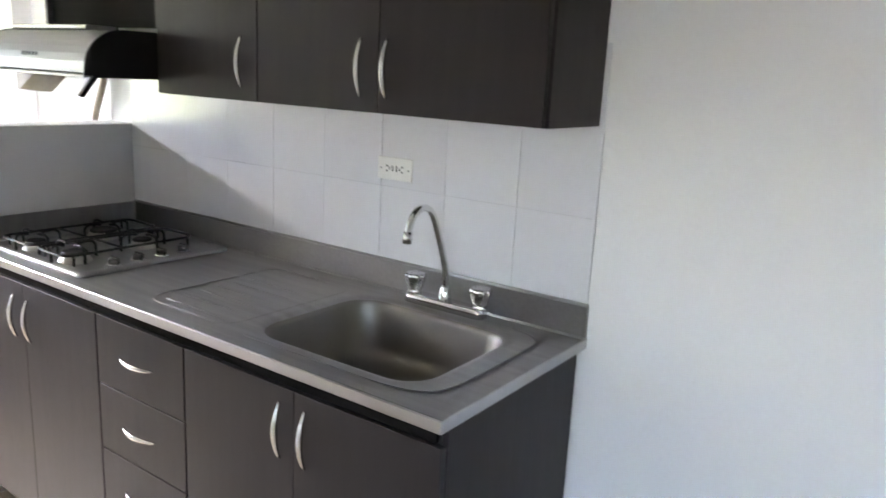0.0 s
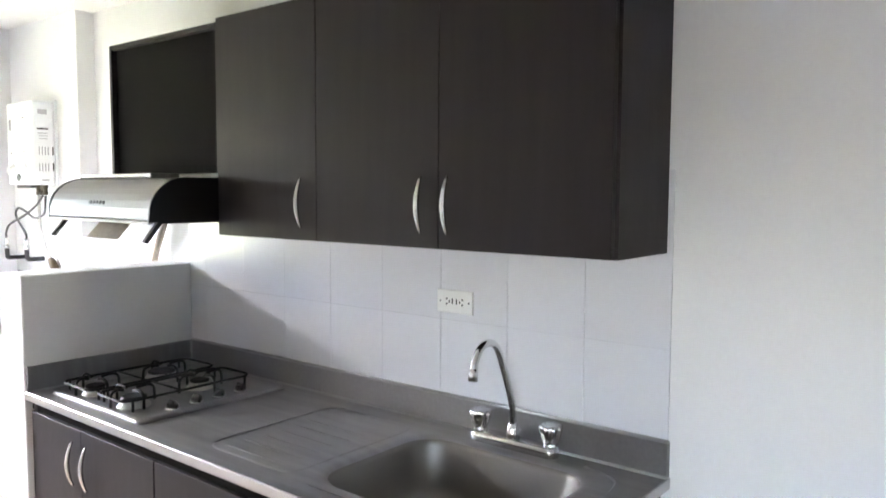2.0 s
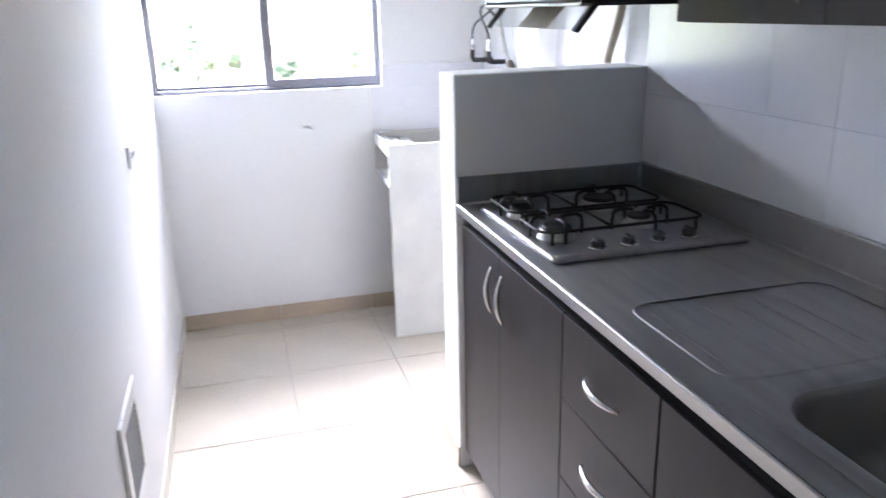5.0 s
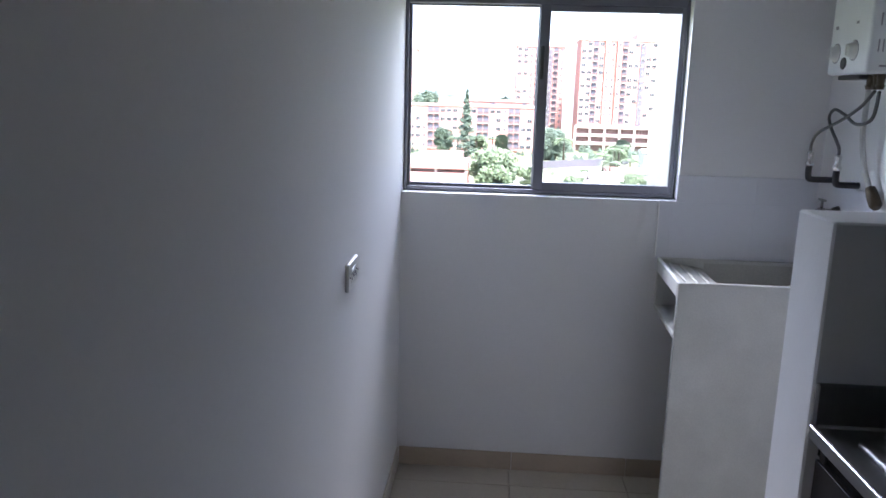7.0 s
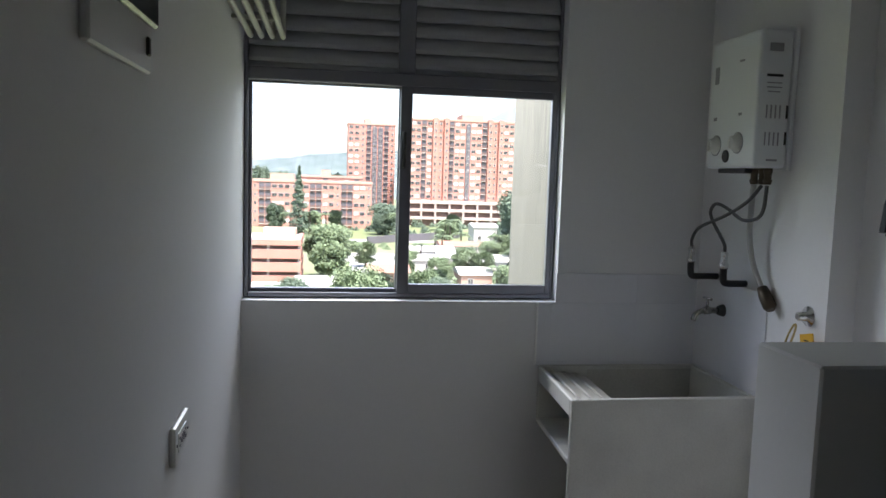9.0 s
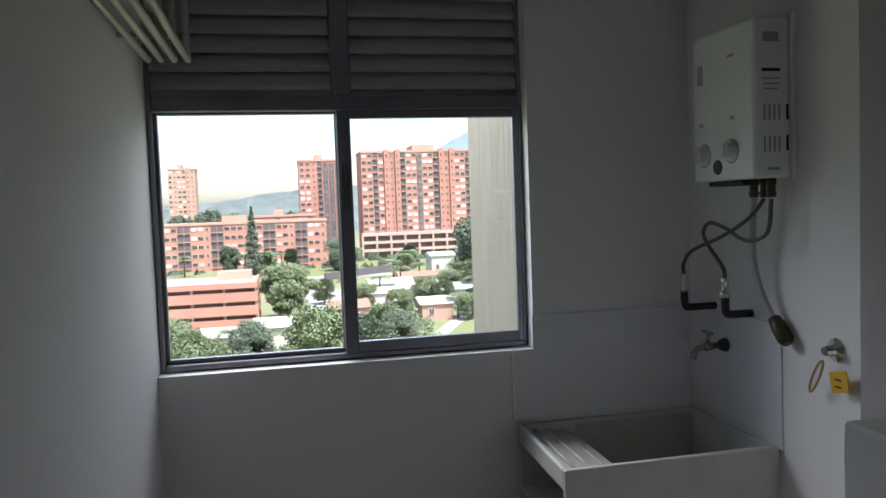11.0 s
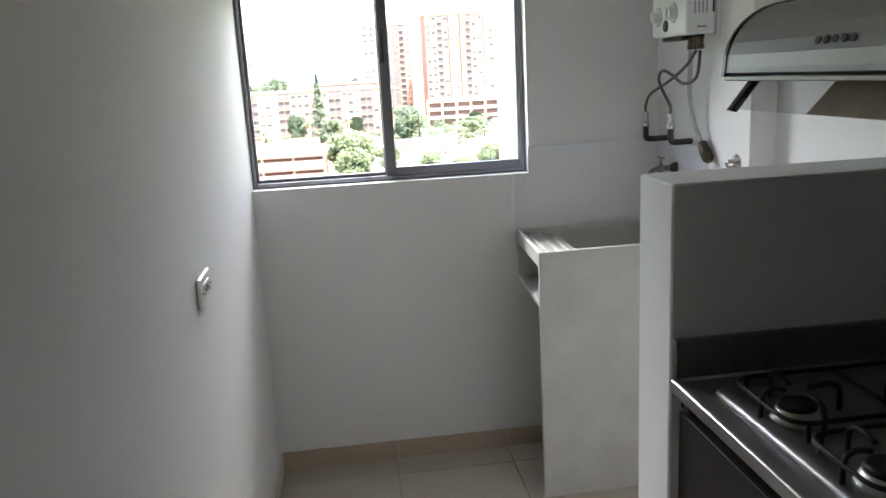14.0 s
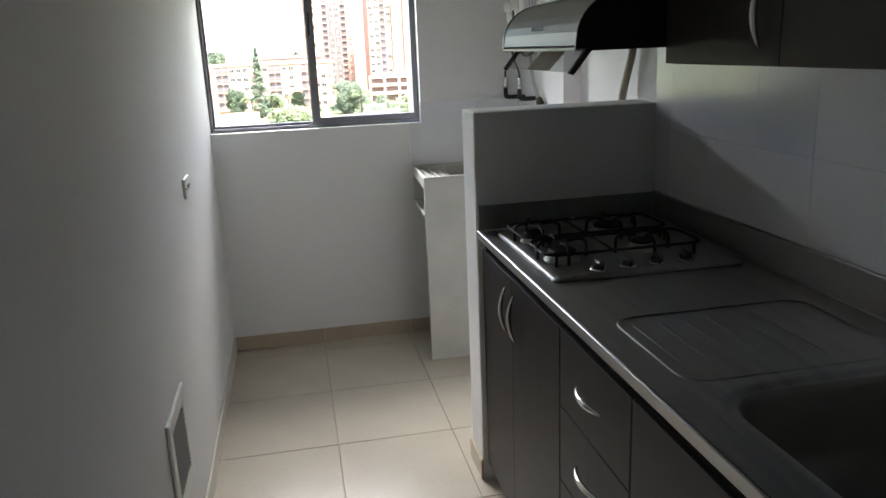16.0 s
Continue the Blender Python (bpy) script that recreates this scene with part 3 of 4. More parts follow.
for y in (0.280, 0.492):
    # a crown-shaped handle, wider at its fluted top
    bm = lathe(B(), (-0.052, y, 0.926), (0, 0, 1), [(0, 0.019), (0.005, 0.0185), (0.008, 0.017), (0.014, 0.020), (0.032, 0.0255), (0.046, 0.0285), (0.052, 0.027), (0.055, 0.021), (0.052, 0.012), (0.053, 0.006)], 32)
    for v in bm.verts:
        r = (v.co.xy - Vector((-0.052, y))).length
        if v.co.z > 0.938 and r > 0.015:
            a = math.atan2(v.co.y - y, v.co.x + 0.052)
            v.co.x, v.co.y = -0.052 + (v.co.x + 0.052) * (1 + 0.10 * math.cos(8 * a)), y + (v.co.y - y) * (1 + 0.10 * math.cos(8 * a))
    part("tap_handle", bm, CHROME, tap, "fluted chrome tap handle")
sp = smooth_path([(-0.054, 0.390, 0.926), (-0.054, 0.390, 0.985), (-0.064, 0.390, 1.030), (-0.112, 0.389, 1.137), (-0.138, 0.388, 1.174), (-0.168, 0.387, 1.187), (-0.201, 0.386, 1.180), (-0.223, 0.385, 1.158), (-0.232, 0.385, 1.130)], 5)
bm = tube(B(), sp, 0.0092, 12)
lathe(bm, (-0.054, 0.390, 0.925), (0, 0, 1), [(0, 0.0185), (0.010, 0.0185), (0.022, 0.0165), (0.036, 0.0125), (0.040, 0.0095)], 18)
rod(bm, (-0.2315, 0.385, 1.136), (-0.2345, 0.385, 1.107), 0.0112, 0.0118)
part("spout", bm, CHROME, tap)

# ---- upper cabinets ----
UX, UZ0, UZ1 = -0.272, 1.413, 2.062


def upper_unit(y0, y1, label):
    u = thing("wall_cabinet", label, "cabinet", (-0.1, (y0 + y1) / 2, UZ0), group="wall cabinets")
    xa = UX + 0.017
    part("side", box(B(), xa, -0.0055, y0, y0 + 0.016, UZ0, UZ1, 0.001), WENGE, u)
    part("side", box(B(), xa, -0.0055, y1 - 0.016, y1, UZ0, UZ1, 0.001), WENGE, u)
    part("bottom", box(B(), xa, -0.0055, y0 + 0.016, y1 - 0.016, UZ0, UZ0 + 0.016), WENGE, u)
    part("top", box(B(), xa, -0.0055, y0 + 0.016, y1 - 0.016, UZ1 - 0.016, UZ1), WENGE, u)
    return u


u = upper_unit(0.016, 0.879, "dark wenge wall cabinet with two closed doors")
handle(front(u, "door", 0.022, 0.461, UZ0, UZ1, UX), 0.433, 1.516, True, UX)
handle(front(u, "door", 0.461, 0.879, UZ0, UZ1, UX), 0.512, 1.516, True, UX)
u = upper_unit(0.880, 1.318, "dark wenge wall cabinet with one closed door")
handle(front(u, "door", 0.880, 1.318, UZ0, UZ1, UX), 0.938, 1.516, True, UX)
nc = thing("hood_cabinet", "open dark wenge wall cabinet above the cooker hood", "cabinet", (-0.1, 1.64, 1.60))
N0, N1, NZ0, NZ1 = 1.3195, 1.962, 1.602, 2.052
part("side", box(B(), UX + 0.01, -0.0055, N1 - 0.016, N1, NZ0, NZ1, 0.001), WENGE, nc)
part("side", box(B(), UX + 0.01, -0.0055, N0, N0 + 0.016, NZ0, NZ1, 0.001), WENGE, nc)
part("top", box(B(), UX + 0.01, -0.0055, N0 + 0.016, N1 - 0.016, NZ1 - 0.016, NZ1, 0.001), WENGE, nc)
part("back_panel", box(B(), UX + 0.030, UX + 0.040, N0 + 0.016, N1 - 0.016, NZ0, NZ1 - 0.016), BLACKGAP, nc, "matt black back panel")

# ---- cooker hood ----
hood = thing("cooker_hood", "slim stainless steel cooker hood with black ends and glass visor", "cooker hood", (-0.25, 1.645, 1.46))
G0, G1 = 1.326, 1.934
curve = [(-0.375 - 0.120 * math.sin(math.pi / 2 * k / 8), 1.585 - 0.110 * (1 - math.cos(math.pi / 2 * k / 8))) for k in range(9)]
bm = B()
prism(bm, [(-0.02, 1.585)] + curve + [(-0.497, 1.466), (-0.488, 1.460), (-0.02, 1.460)], G0, G1)
part("body", bm, HOODSTEEL, hood)
for y0, y1 in ((G0 - 0.0065, G0 - 0.0005), (G1 + 0.0005, G1 + 0.011)):
    part("end_cap", prism(B(), [(-0.02, 1.588)] + [(x - 0.002, z + 0.002) for x, z in curve] + [(-0.499, 1.458), (-0.02, 1.452)], y0, y1), BLACKPAINT, hood, "black painted end cap")
part("top_ledge", box(B(), -0.385, -0.285, 1.50, G1 + 0.012, 1.587, 1.601, 0.003), HOODSTEEL, hood)
part("bottom_lip", box(B(), -0.499, -0.478, G0, G1, 1.452, 1.461, 0.002), HOODSTEEL, hood)
part("underside", box(B(), -0.47, -0.04, G0 + 0.01, G1 - 0.01, 1.452, 1.4595), BLACKPAINT, hood)
for k in range(5):
    y = 1.670 - 0.020 * k
    bm = rod(B(), (-0.479, y, 1.508), (-0.491, y, 1.511), 0.006, seg=10)
    part("button", bm, DARKPLASTIC, hood)
vis = part("visor", prism(B(), [(-0.459, 1.458), (-0.455, 1.458), (-0.506, 1.404), (-0.510, 1.404)], 1.336, 1.876), VISOR, hood, "tilted clear glass visor")
part("sticker", prism(B(), [(-0.4623, 1.456), (-0.4615, 1.456), (-0.5110, 1.405), (-0.5118, 1.405)], 1.470, 1.655), STICKER, vis, "brown paper sticker on the visor")
for y in (1.328, 1.884):
    part("visor_arm", prism(B(), [(-0.466, 1.462), (-0.450, 1.462), (-0.502, 1.398), (-0.514, 1.402)], y - 0.007, y + 0.007), BLACKPAINT, vis)

# ---- outlet ----
def plate(name, label, category, where, rot, w, h, slots):
    t = thing(name, label, category, where)
    bm = box(B(), -0.005, -0.0005, -w / 2, w / 2, -h / 2, h / 2, 0.002)
    p = part("cover", bm, PLASTIC, t)
    for y, z, sw, sh in slots:
        part("slot", box(B(), -0.0062, -0.0046, y - sw / 2, y + sw / 2, z - sh / 2, z + sh / 2), SLOT, t)
    for o in t.children:
        o.matrix_parent_inverse = Matrix()
    t.rotation_euler = (0, 0, radians(rot))
    return t


SLOTS = [(-0.049, 0, 0.004, 0.004), (0.049, 0, 0.004, 0.004)]
for side in (-1, 1):
    SLOTS += [(side * 0.007, 0.001, 0.0045, 0.015), (side * 0.018, 0, 0.004, 0.007), (side * 0.027, 0.007, 0.006, 0.0045), (side * 0.027, -0.007, 0.006, 0.0045)]
for where, rot, label in (((-0.0045, 0.614, 1.247), 0, "white double wall outlet above the worktop"), ((WX, 2.340, 1.038), 180, "white double wall outlet on the passage wall")):
    t = plate("wall_outlet", label, "outlet", where, rot, 0.124, 0.064 if rot == 0 else 0.070, SLOTS)
    if rot:
        t.scale = (2.2, 1, 1)
        for o in t.children:
            if o.name.startswith("slot"):
                o.data.materials[0] = PRINT
    p = part("insert", box(B(), -0.0056, -0.0046, -0.036, 0.036, -0.017, 0.017, 0.0004), PLASTIC, t)
    p.matrix_parent_inverse = Matrix()

# ---- laundry sink ----
ls = thing("laundry_sink", "pale cast granite laundry sink with washboard on a slab", "laundry sink", (-0.3, 3.17, 0))
LX0, LX1, LYa, LYb, LZ = -0.594, LX - 0.003, 2.968, 3.374, 0.900
part("front_slab", box(B(), LX0, LX1, LYa, LYa + 0.018, 0, LZ, 0.003), CONCRETE, ls, "flat pale granite front slab")
part("back_rim", box(B(), LX0, LX1, LYb - 0.018, LYb, 0.706, LZ, 0.003), CONCRETE, ls)
part("side_rim", box(B(), LX1 - 0.018, LX1, LYa + 0.018, LYb - 0.018, 0.60, LZ - 0.001, 0.003), CONCRETE, ls)
part("shelf", box(B(), LX0, LX1 - 0.018, LYa + 0.018, LYb - 0.018, 0.704, 0.722, 0.003), CONCRETE, ls)
part("end_lip", box(B(), LX0, LX0 + 0.014, LYa + 0.018, LYb - 0.018, 0.846, LZ - 0.001, 0.003), CONCRETE, ls)
bm = prism(B(), [(LX0 + 0.0145, 0.850), (LX0 + 0.0145, 0.884), (-0.432, 0.868), (-0.418, 0.725), (-0.434, 0.725), (-0.448, 0.850)], LYa + 0.0185, LYb - 0.0185)
for k in range(3):
    x = LX0 + 0.045 + 0.042 * k
    tube(bm, [(x, LYa + 0.022, 0.882 - 0.005 * k), (x, (LYa + LYb) / 2, 0.882 - 0.005 * k), (x, LYb - 0.022, 0.882 - 0.005 * k)], 0.006, 6)
part("washboard", bm, CONCRETE_IN, ls)
bm = B()
box(bm, -0.420, LX1 - 0.0185, LYa + 0.0185, LYa + 0.022, 0.725, LZ - 0.012)
box(bm, -0.420, LX1 - 0.0185, LYb - 0.022, LYb - 0.0185, 0.725, LZ - 0.012)
box(bm, -0.420, LX1 - 0.0185, LYa + 0.022, LYb - 0.022, 0.7225, 0.732)
part("basin_lining", bm, CONCRETE_IN, ls)
part("drain_pipe", rod(B(), (-0.20, 3.25, 0.0), (-0.20, 3.25, 0.705), 0.022), PLASTIC, ls)

# the open end of the sink runs slightly out of square
for o in ls.children:
    for v in o.data.vertices:
        v.co.x += 0.04 * (v.co.y - LYa) * min(1.0, max(0.0, (-0.1 - v.co.x) / 0.5))

# ---- water heater ----
wh = thing("water_heater", "small white wall-mounted gas water heater with two knobs", "water heater", (-0.05, 3.02, 1.56))
K0, K1, KZ0, KZ1, KX = 2.899, 3.164, 1.570, 1.946, -0.112
part("back_plate", box(B(), -0.014, -0.0005, K0 - 0.004, K1 + 0.004, KZ0 - 0.006, KZ1 + 0.010, 0.002), HEATER, wh)
part("casing", box(B(), KX, -0.014, K0, K1, KZ0, KZ1, 0.010, segs=3), HEATER, wh)
for y, z, r in ((3.110, 1.637, 0.024), (2.990, 1.641, 0.024)):
    kn = lathe(B(), (KX, y, z), (-1, 0, 0), [(0, r + 0.004), (0.003, r + 0.003), (0.004, r - 0.002), (0.020, r - 0.005), (0.022, r - 0.009)], 20)
    box(kn, KX - 0.026, KX - 0.018, y - 0.003, y + 0.003, z - r + 0.008, z + r - 0.008)
    part("knob", kn, PLASTIC, wh)
    part("bezel", lathe(B(), (KX + 0.001, y, z), (-1, 0, 0), [(0, r + 0.0075), (0.0018, r + 0.007)], 22), PRINT, wh)
part("display", lathe(B(), (KX, 3.049, 1.604), (-1, 0, 0), [(0, 0.019), (0.003, 0.018), (0.004, 0.014)], 18), DARKPLASTIC, wh, "round dark temperature display")
for y, z, w, h in ((3.122, 1.716, 0.018, 0.010), (2.985, 1.722, 0.016, 0.008), (3.125, 1.845, 0.022, 0.050), (2.990, 1.872, 0.024, 0.006)):
    part("print", box(B(), KX - 0.0012, KX + 0.002, y - w / 2, y + w / 2, z - h / 2, z + h / 2), PRINT, wh)
for x, z, w, h, m_ in [(-0.066, 1.822, 0.048, 0.007, SLOT), (-0.066, 1.802, 0.044, 0.003, PRINT), (-0.066, 1.790, 0.044, 0.003, PRINT), (-0.066, 1.778, 0.036, 0.003, PRINT), (-0.066, 1.898, 0.040, 0.022, PRINT), (-0.060, 1.592, 0.032, 0.006, PRINT), (-0.024, 1.724, 0.006, 0.036, SLOT), (-0.024, 1.652, 0.006, 0.036, SLOT)] + [(-0.084 + 0.013 * i, z, 0.004, 0.036, PRINT) for i in range(4) for z in (1.724, 1.650)]:
    part("vent_slot" if h > 0.03 else "print", box(B(), x - w / 2, x + w / 2, K0 - 0.0012, K0 + 0.002, z - h / 2, z + h / 2), m_, wh)
part("burner_tray", box(B(), -0.090, -0.030, 2.98, 3.13, KZ0 - 0.014, KZ0 - 0.0005, 0.003), DARKPLASTIC, wh)
for y, r in ((2.985, 0.010), (2.948, 0.007), (2.918, 0.010)):
    part("pipe_fitting", lathe(B(), (-0.055, y, KZ0 - 0.045), (0, 0, 1), [(0, r), (0.012, r + 0.003), (0.014, r), (0.030, r), (0.032, r + 0.002), (0.0448, r + 0.002)], 12), BRASS, wh, "tarnished brass pipe fitting")


def supply(y, yt, label, mid, reach=0.112):
    t = thing("water_supply", label, "pipe", (0, y, 1.225), group="water supply pipes")
    part("wall_pipe", tube(B(), smooth_path([(0, y, 1.222), (-0.04, y, 1.222), (0.021 - reach, y, 1.222), (0.004 - reach, y, 1.226), (-reach, y, 1.245), (-reach, y, 1.270)], 4), 0.0108, 10), RIGIDPIPE, t, "black steel elbow pipe")
    part("valve", lathe(B(), (-reach, y, 1.268), (0, 0, 1), [(0, 0.014), (0.014, 0.015), (0.016, 0.010), (0.038, 0.010), (0.040, 0.012), (0.052, 0.009)], 12), CHROME, t, "small chrome stop valve")
    part("hose", tube(B(), smooth_path([(-reach, y, 1.318)] + mid + [(-0.055, yt, 1.521)], 8), 0.0052, 8), BRAID, t, "braided grey flexible hose")


supply(3.251, 2.945, "black water pipe with a braided hose to the heater", [(-0.096, 3.252, 1.345), (-0.096, 3.205, 1.385), (-0.086, 3.07, 1.430), (-0.070, 2.985, 1.475)], 0.096)
supply(3.082, 2.918, "black water pipe with a looped braided hose", [(-0.076, 3.090, 1.345), (-0.080, 3.150, 1.40), (-0.084, 3.168, 1.436), (-0.084, 3.135, 1.462), (-0.082, 3.065, 1.448), (-0.075, 2.990, 1.420), (-0.062, 2.925, 1.44)], 0.076)
t = thing("gas_hose", "grey flexible gas hose hanging with a brass end", "hose", (-0.02, 2.96, 1.2))
gp = smooth_path([(-0.055, 2.985, 1.522), (-0.050, 2.998, 1.45), (-0.044, 3.006, 1.37), (-0.034, 2.992, 1.29), (-0.026, 2.950, 1.222)], 8)
part("hose", tube(B(), gp, 0.0082, 10), GREYHOSE, t)
part("end_fitting", tube(B(), [(-0.024, 2.956, 1.228), (-0.023, 2.938, 1.206), (-0.022, 2.914, 1.180), (-0.022, 2.907, 1.172)], [0.015, 0.019, 0.019, 0.012], 10), BRASS, t, "tarnished brass end fitting")
t = thing("laundry_tap", "small chrome bib tap above the laundry sink", "tap", (0, 3.195, 1.119))
bm = B()
lathe(bm, (-0.001, 3.195, 1.119), (-1, 0, 0), [(0, 0.010), (0.006, 0.010), (0.008, 0.010), (0.048, 0.010), (0.050, 0.013), (0.068, 0.013), (0.071, 0.008)], 14)
tube(bm, smooth_path([(-0.065, 3.195, 1.119), (-0.085, 3.195, 1.115), (-0.100, 3.195, 1.104), (-0.105, 3.195, 1.086)], 5), 0.0085, 10)
part("body", bm, TAPMETAL, t)
bm = rod(B(), (-0.060, 3.195, 1.128), (-0.060, 3.195, 1.158), 0.005, seg=8)
rod(bm, (-0.060, 3.172, 1.158), (-0.060, 3.218, 1.158), 0.0045, seg=8)
part("cross_handle", bm, TAPMETAL, t)
part("flange", lathe(B(), (-0.0006, 3.195, 1.119), (-1, 0, 0), [(0, 0.021), (0.010, 0.019), (0.022, 0.0145)], 16), RIGIDPIPE, t, "black wall flange")
t = thing("gas_valve", "chrome gas stop valve with a wire loop and yellow tag", "valve", (0, 2.79, 1.177))
part("flange", lathe(B(), (-0.0005, 2.790, 1.180), (-1, 0, 0), [(0, 0.028), (0.003, 0.027), (0.006, 0.013), (0.030, 0.012), (0.034, 0.008)], 18), CHROME, t)
part("wire_loop", tube(B(), [(-0.030, 2.820 + 0.011 * math.sin(a) - 0.020 * math.cos(a), 1.117 + 0.040 * math.cos(a)) for a in (2 * math.pi * k / 18 for k in range(18))], 0.0028, 6, 1, True), PALEBRASS, t, "bent brass wire loop")
bm = box(B(), -0.026, -0.022, 2.726, 2.780, 1.094, 1.140, 0.001)
bmesh.ops.rotate(bm, verts=bm.verts, cent=(-0.024, 2.755, 1.112), matrix=Matrix.Rotation(radians(-14), 3, "X"))
tg = part("tag", bm, YELLOW, t, "yellow warning tag")
for z in (1.104, 1.120):
    part("print", box(B(), -0.0268, -0.0255, 2.745, 2.765, z, z + 0.004), SLOT, tg)
bpy.data.objects["gas_valve"].location.y -= 0.02
# the laundry wall stands a little proud of the kitchen wall
for o in (bpy.data.objects[n] for n in ("water_heater", "water_supply", "water_supply.001", "gas_hose", "laundry_tap", "gas_valve")):
    o.location.x += LX

t = thing("hood_duct_hose", "brownish plastic hose hanging below the cooker hood", "hose", (-0.03, 2.0, 1.46))
part("hose", tube(B(), smooth_path([(-0.040, 1.985, 1.475), (-0.032, 2.020, 1.412), (-0.030, 2.088, 1.283), (-0.012, 2.115, 1.20), (0.040, 2.130, 1.10)], 6), 0.013, 10), STICKER, t)

# ---- things on the passage wall ----
bp = thing("breaker_panel", "white wall breaker panel with a smoked dark cover", "breaker panel", (WX, 1.95, 1.646))
part("box", box(B(), WX + 0.0005, WX + 0.012, 1.825, 2.110, 1.650, 1.975, 0.003), PLASTIC, bp)
part("cover", box(B(), WX + 0.0122, WX + 0.024, 1.850, 2.104, 1.712, 1.955, 0.004), BROWNGLASS, bp, "smoked dark plastic cover")
part("catch", box(B(), WX + 0.0122, WX + 0.017, 2.074, 2.088, 1.672, 1.698, 0.002), DARKPLASTIC, bp)
vg = thing("wall_vent", "white louvred vent grille low on the white wall", "vent", (WX, 1.56, 0.29))
bm = B()
V0, V1, VZ0, VZ1 = 1.448, 1.734, 0.275, 0.566
box(bm, WX + 0.0005, WX + 0.010, V0, V0 + 0.045, VZ0, VZ1, 0.003)
box(bm, WX + 0.0005, WX + 0.010, V1 - 0.045, V1, VZ0, VZ1, 0.003)
box(bm, WX + 0.0005, WX + 0.010, V0 + 0.045, V1 - 0.045, VZ0, VZ0 + 0.045, 0.003)
box(bm, WX + 0.0005, WX + 0.010, V0 + 0.045, V1 - 0.045, VZ1 - 0.045, VZ1, 0.003)
part("frame", bm, PLASTIC, vg)
part("backing", box(B(), WX + 0.0003, WX + 0.0015, V0 + 0.045, V1 - 0.045, VZ0 + 0.045, VZ1 - 0.045), SLOT, vg)
for k in range(12):
    z = VZ0 + 0.053 + 0.0155 * k
    part("slat", prism(B(), [(WX + 0.002, z + 0.008), (WX + 0.004, z + 0.010), (WX + 0.009, z + 0.001), (WX + 0.007, z)], V0 + 0.045, V1 - 0.045), GREYSLAT, vg)
rk = thing("drying_rack", "folded white tubular clothes drying rack high by the window", "drying rack", (-1.48, 2.8, 1.92))
for k in range(4):
    x = -1.518 + 0.031 * k
    part("rail", tube(B(), smooth_path([(x, 2.30, 1.916), (x, 2.8, 1.916), (x, 3.27, 1.916), (x, 3.30, 1.926), (x, 3.305, 1.956), (x, 3.305, 2.25)], 4), 0.0085, 8), RACK, rk)
for z in (1.965, 2.24):
    part("cross_bar", rod(B(), (WX + 0.002, 3.318, z), (WX + 0.125, 3.318, z), 0.005, seg=8), RACK, rk)
for y in (2.36, 3.10):
    part("bracket", box(B(), WX + 0.0005, WX + 0.130, y, y + 0.018, 1.925, 1.937, 0.002), RACK, rk)

# ---- outdoors ----
GZ = -15.5
ground = solo("ground", box(B(), -3500, 3500, 8, 3500, GZ - 2, GZ), GRASS, "green and dusty ground of the valley", "ground", kind=structure)


def far_window(w, h, glass_mat, deep=0.12):
    bm = B()
    box(bm, -w / 2, w / 2, -deep, 0.02, -h / 2, h / 2, mi=0)
    box(bm, -w / 2 + 0.1, -0.05, -deep - 0.04, -deep, -h / 2 + 0.1, h / 2 - 0.1, mi=1)
    box(bm, 0.05, w / 2 - 0.1, -deep - 0.04, -deep, -h / 2 + 0.1, h / 2 - 0.1, mi=1)
    return mesh_of("window", bm, PALECON, glass_mat)


def far_balcony(w, h):
    bm = B()
    # flat dark sheet, colour standing in for shade inside the balcony
    box(bm, -w / 2, w / 2, -0.05, 0.02, -h / 2, h / 2, mi=0)
    box(bm, -w / 2, w / 2, -0.7, -0.05, -h / 2, -h / 2 + 0.18, mi=1)
    box(bm, -w / 2, w / 2, -0.7, -0.62, -h / 2 + 0.18, -h / 2 + 0.95, mi=2)
    return mesh_of("balcony", bm, DARKGREY, PALECON, BRICKDARK)


WIN_D, WIN_L = far_window(1.7, 1.3, WINDARK), far_window(1.7, 1.3, WINWHITE)
NAR_D = far_window(0.9, 1.2, WINDARK)
BALC = far_balcony(1.9, 2.4)


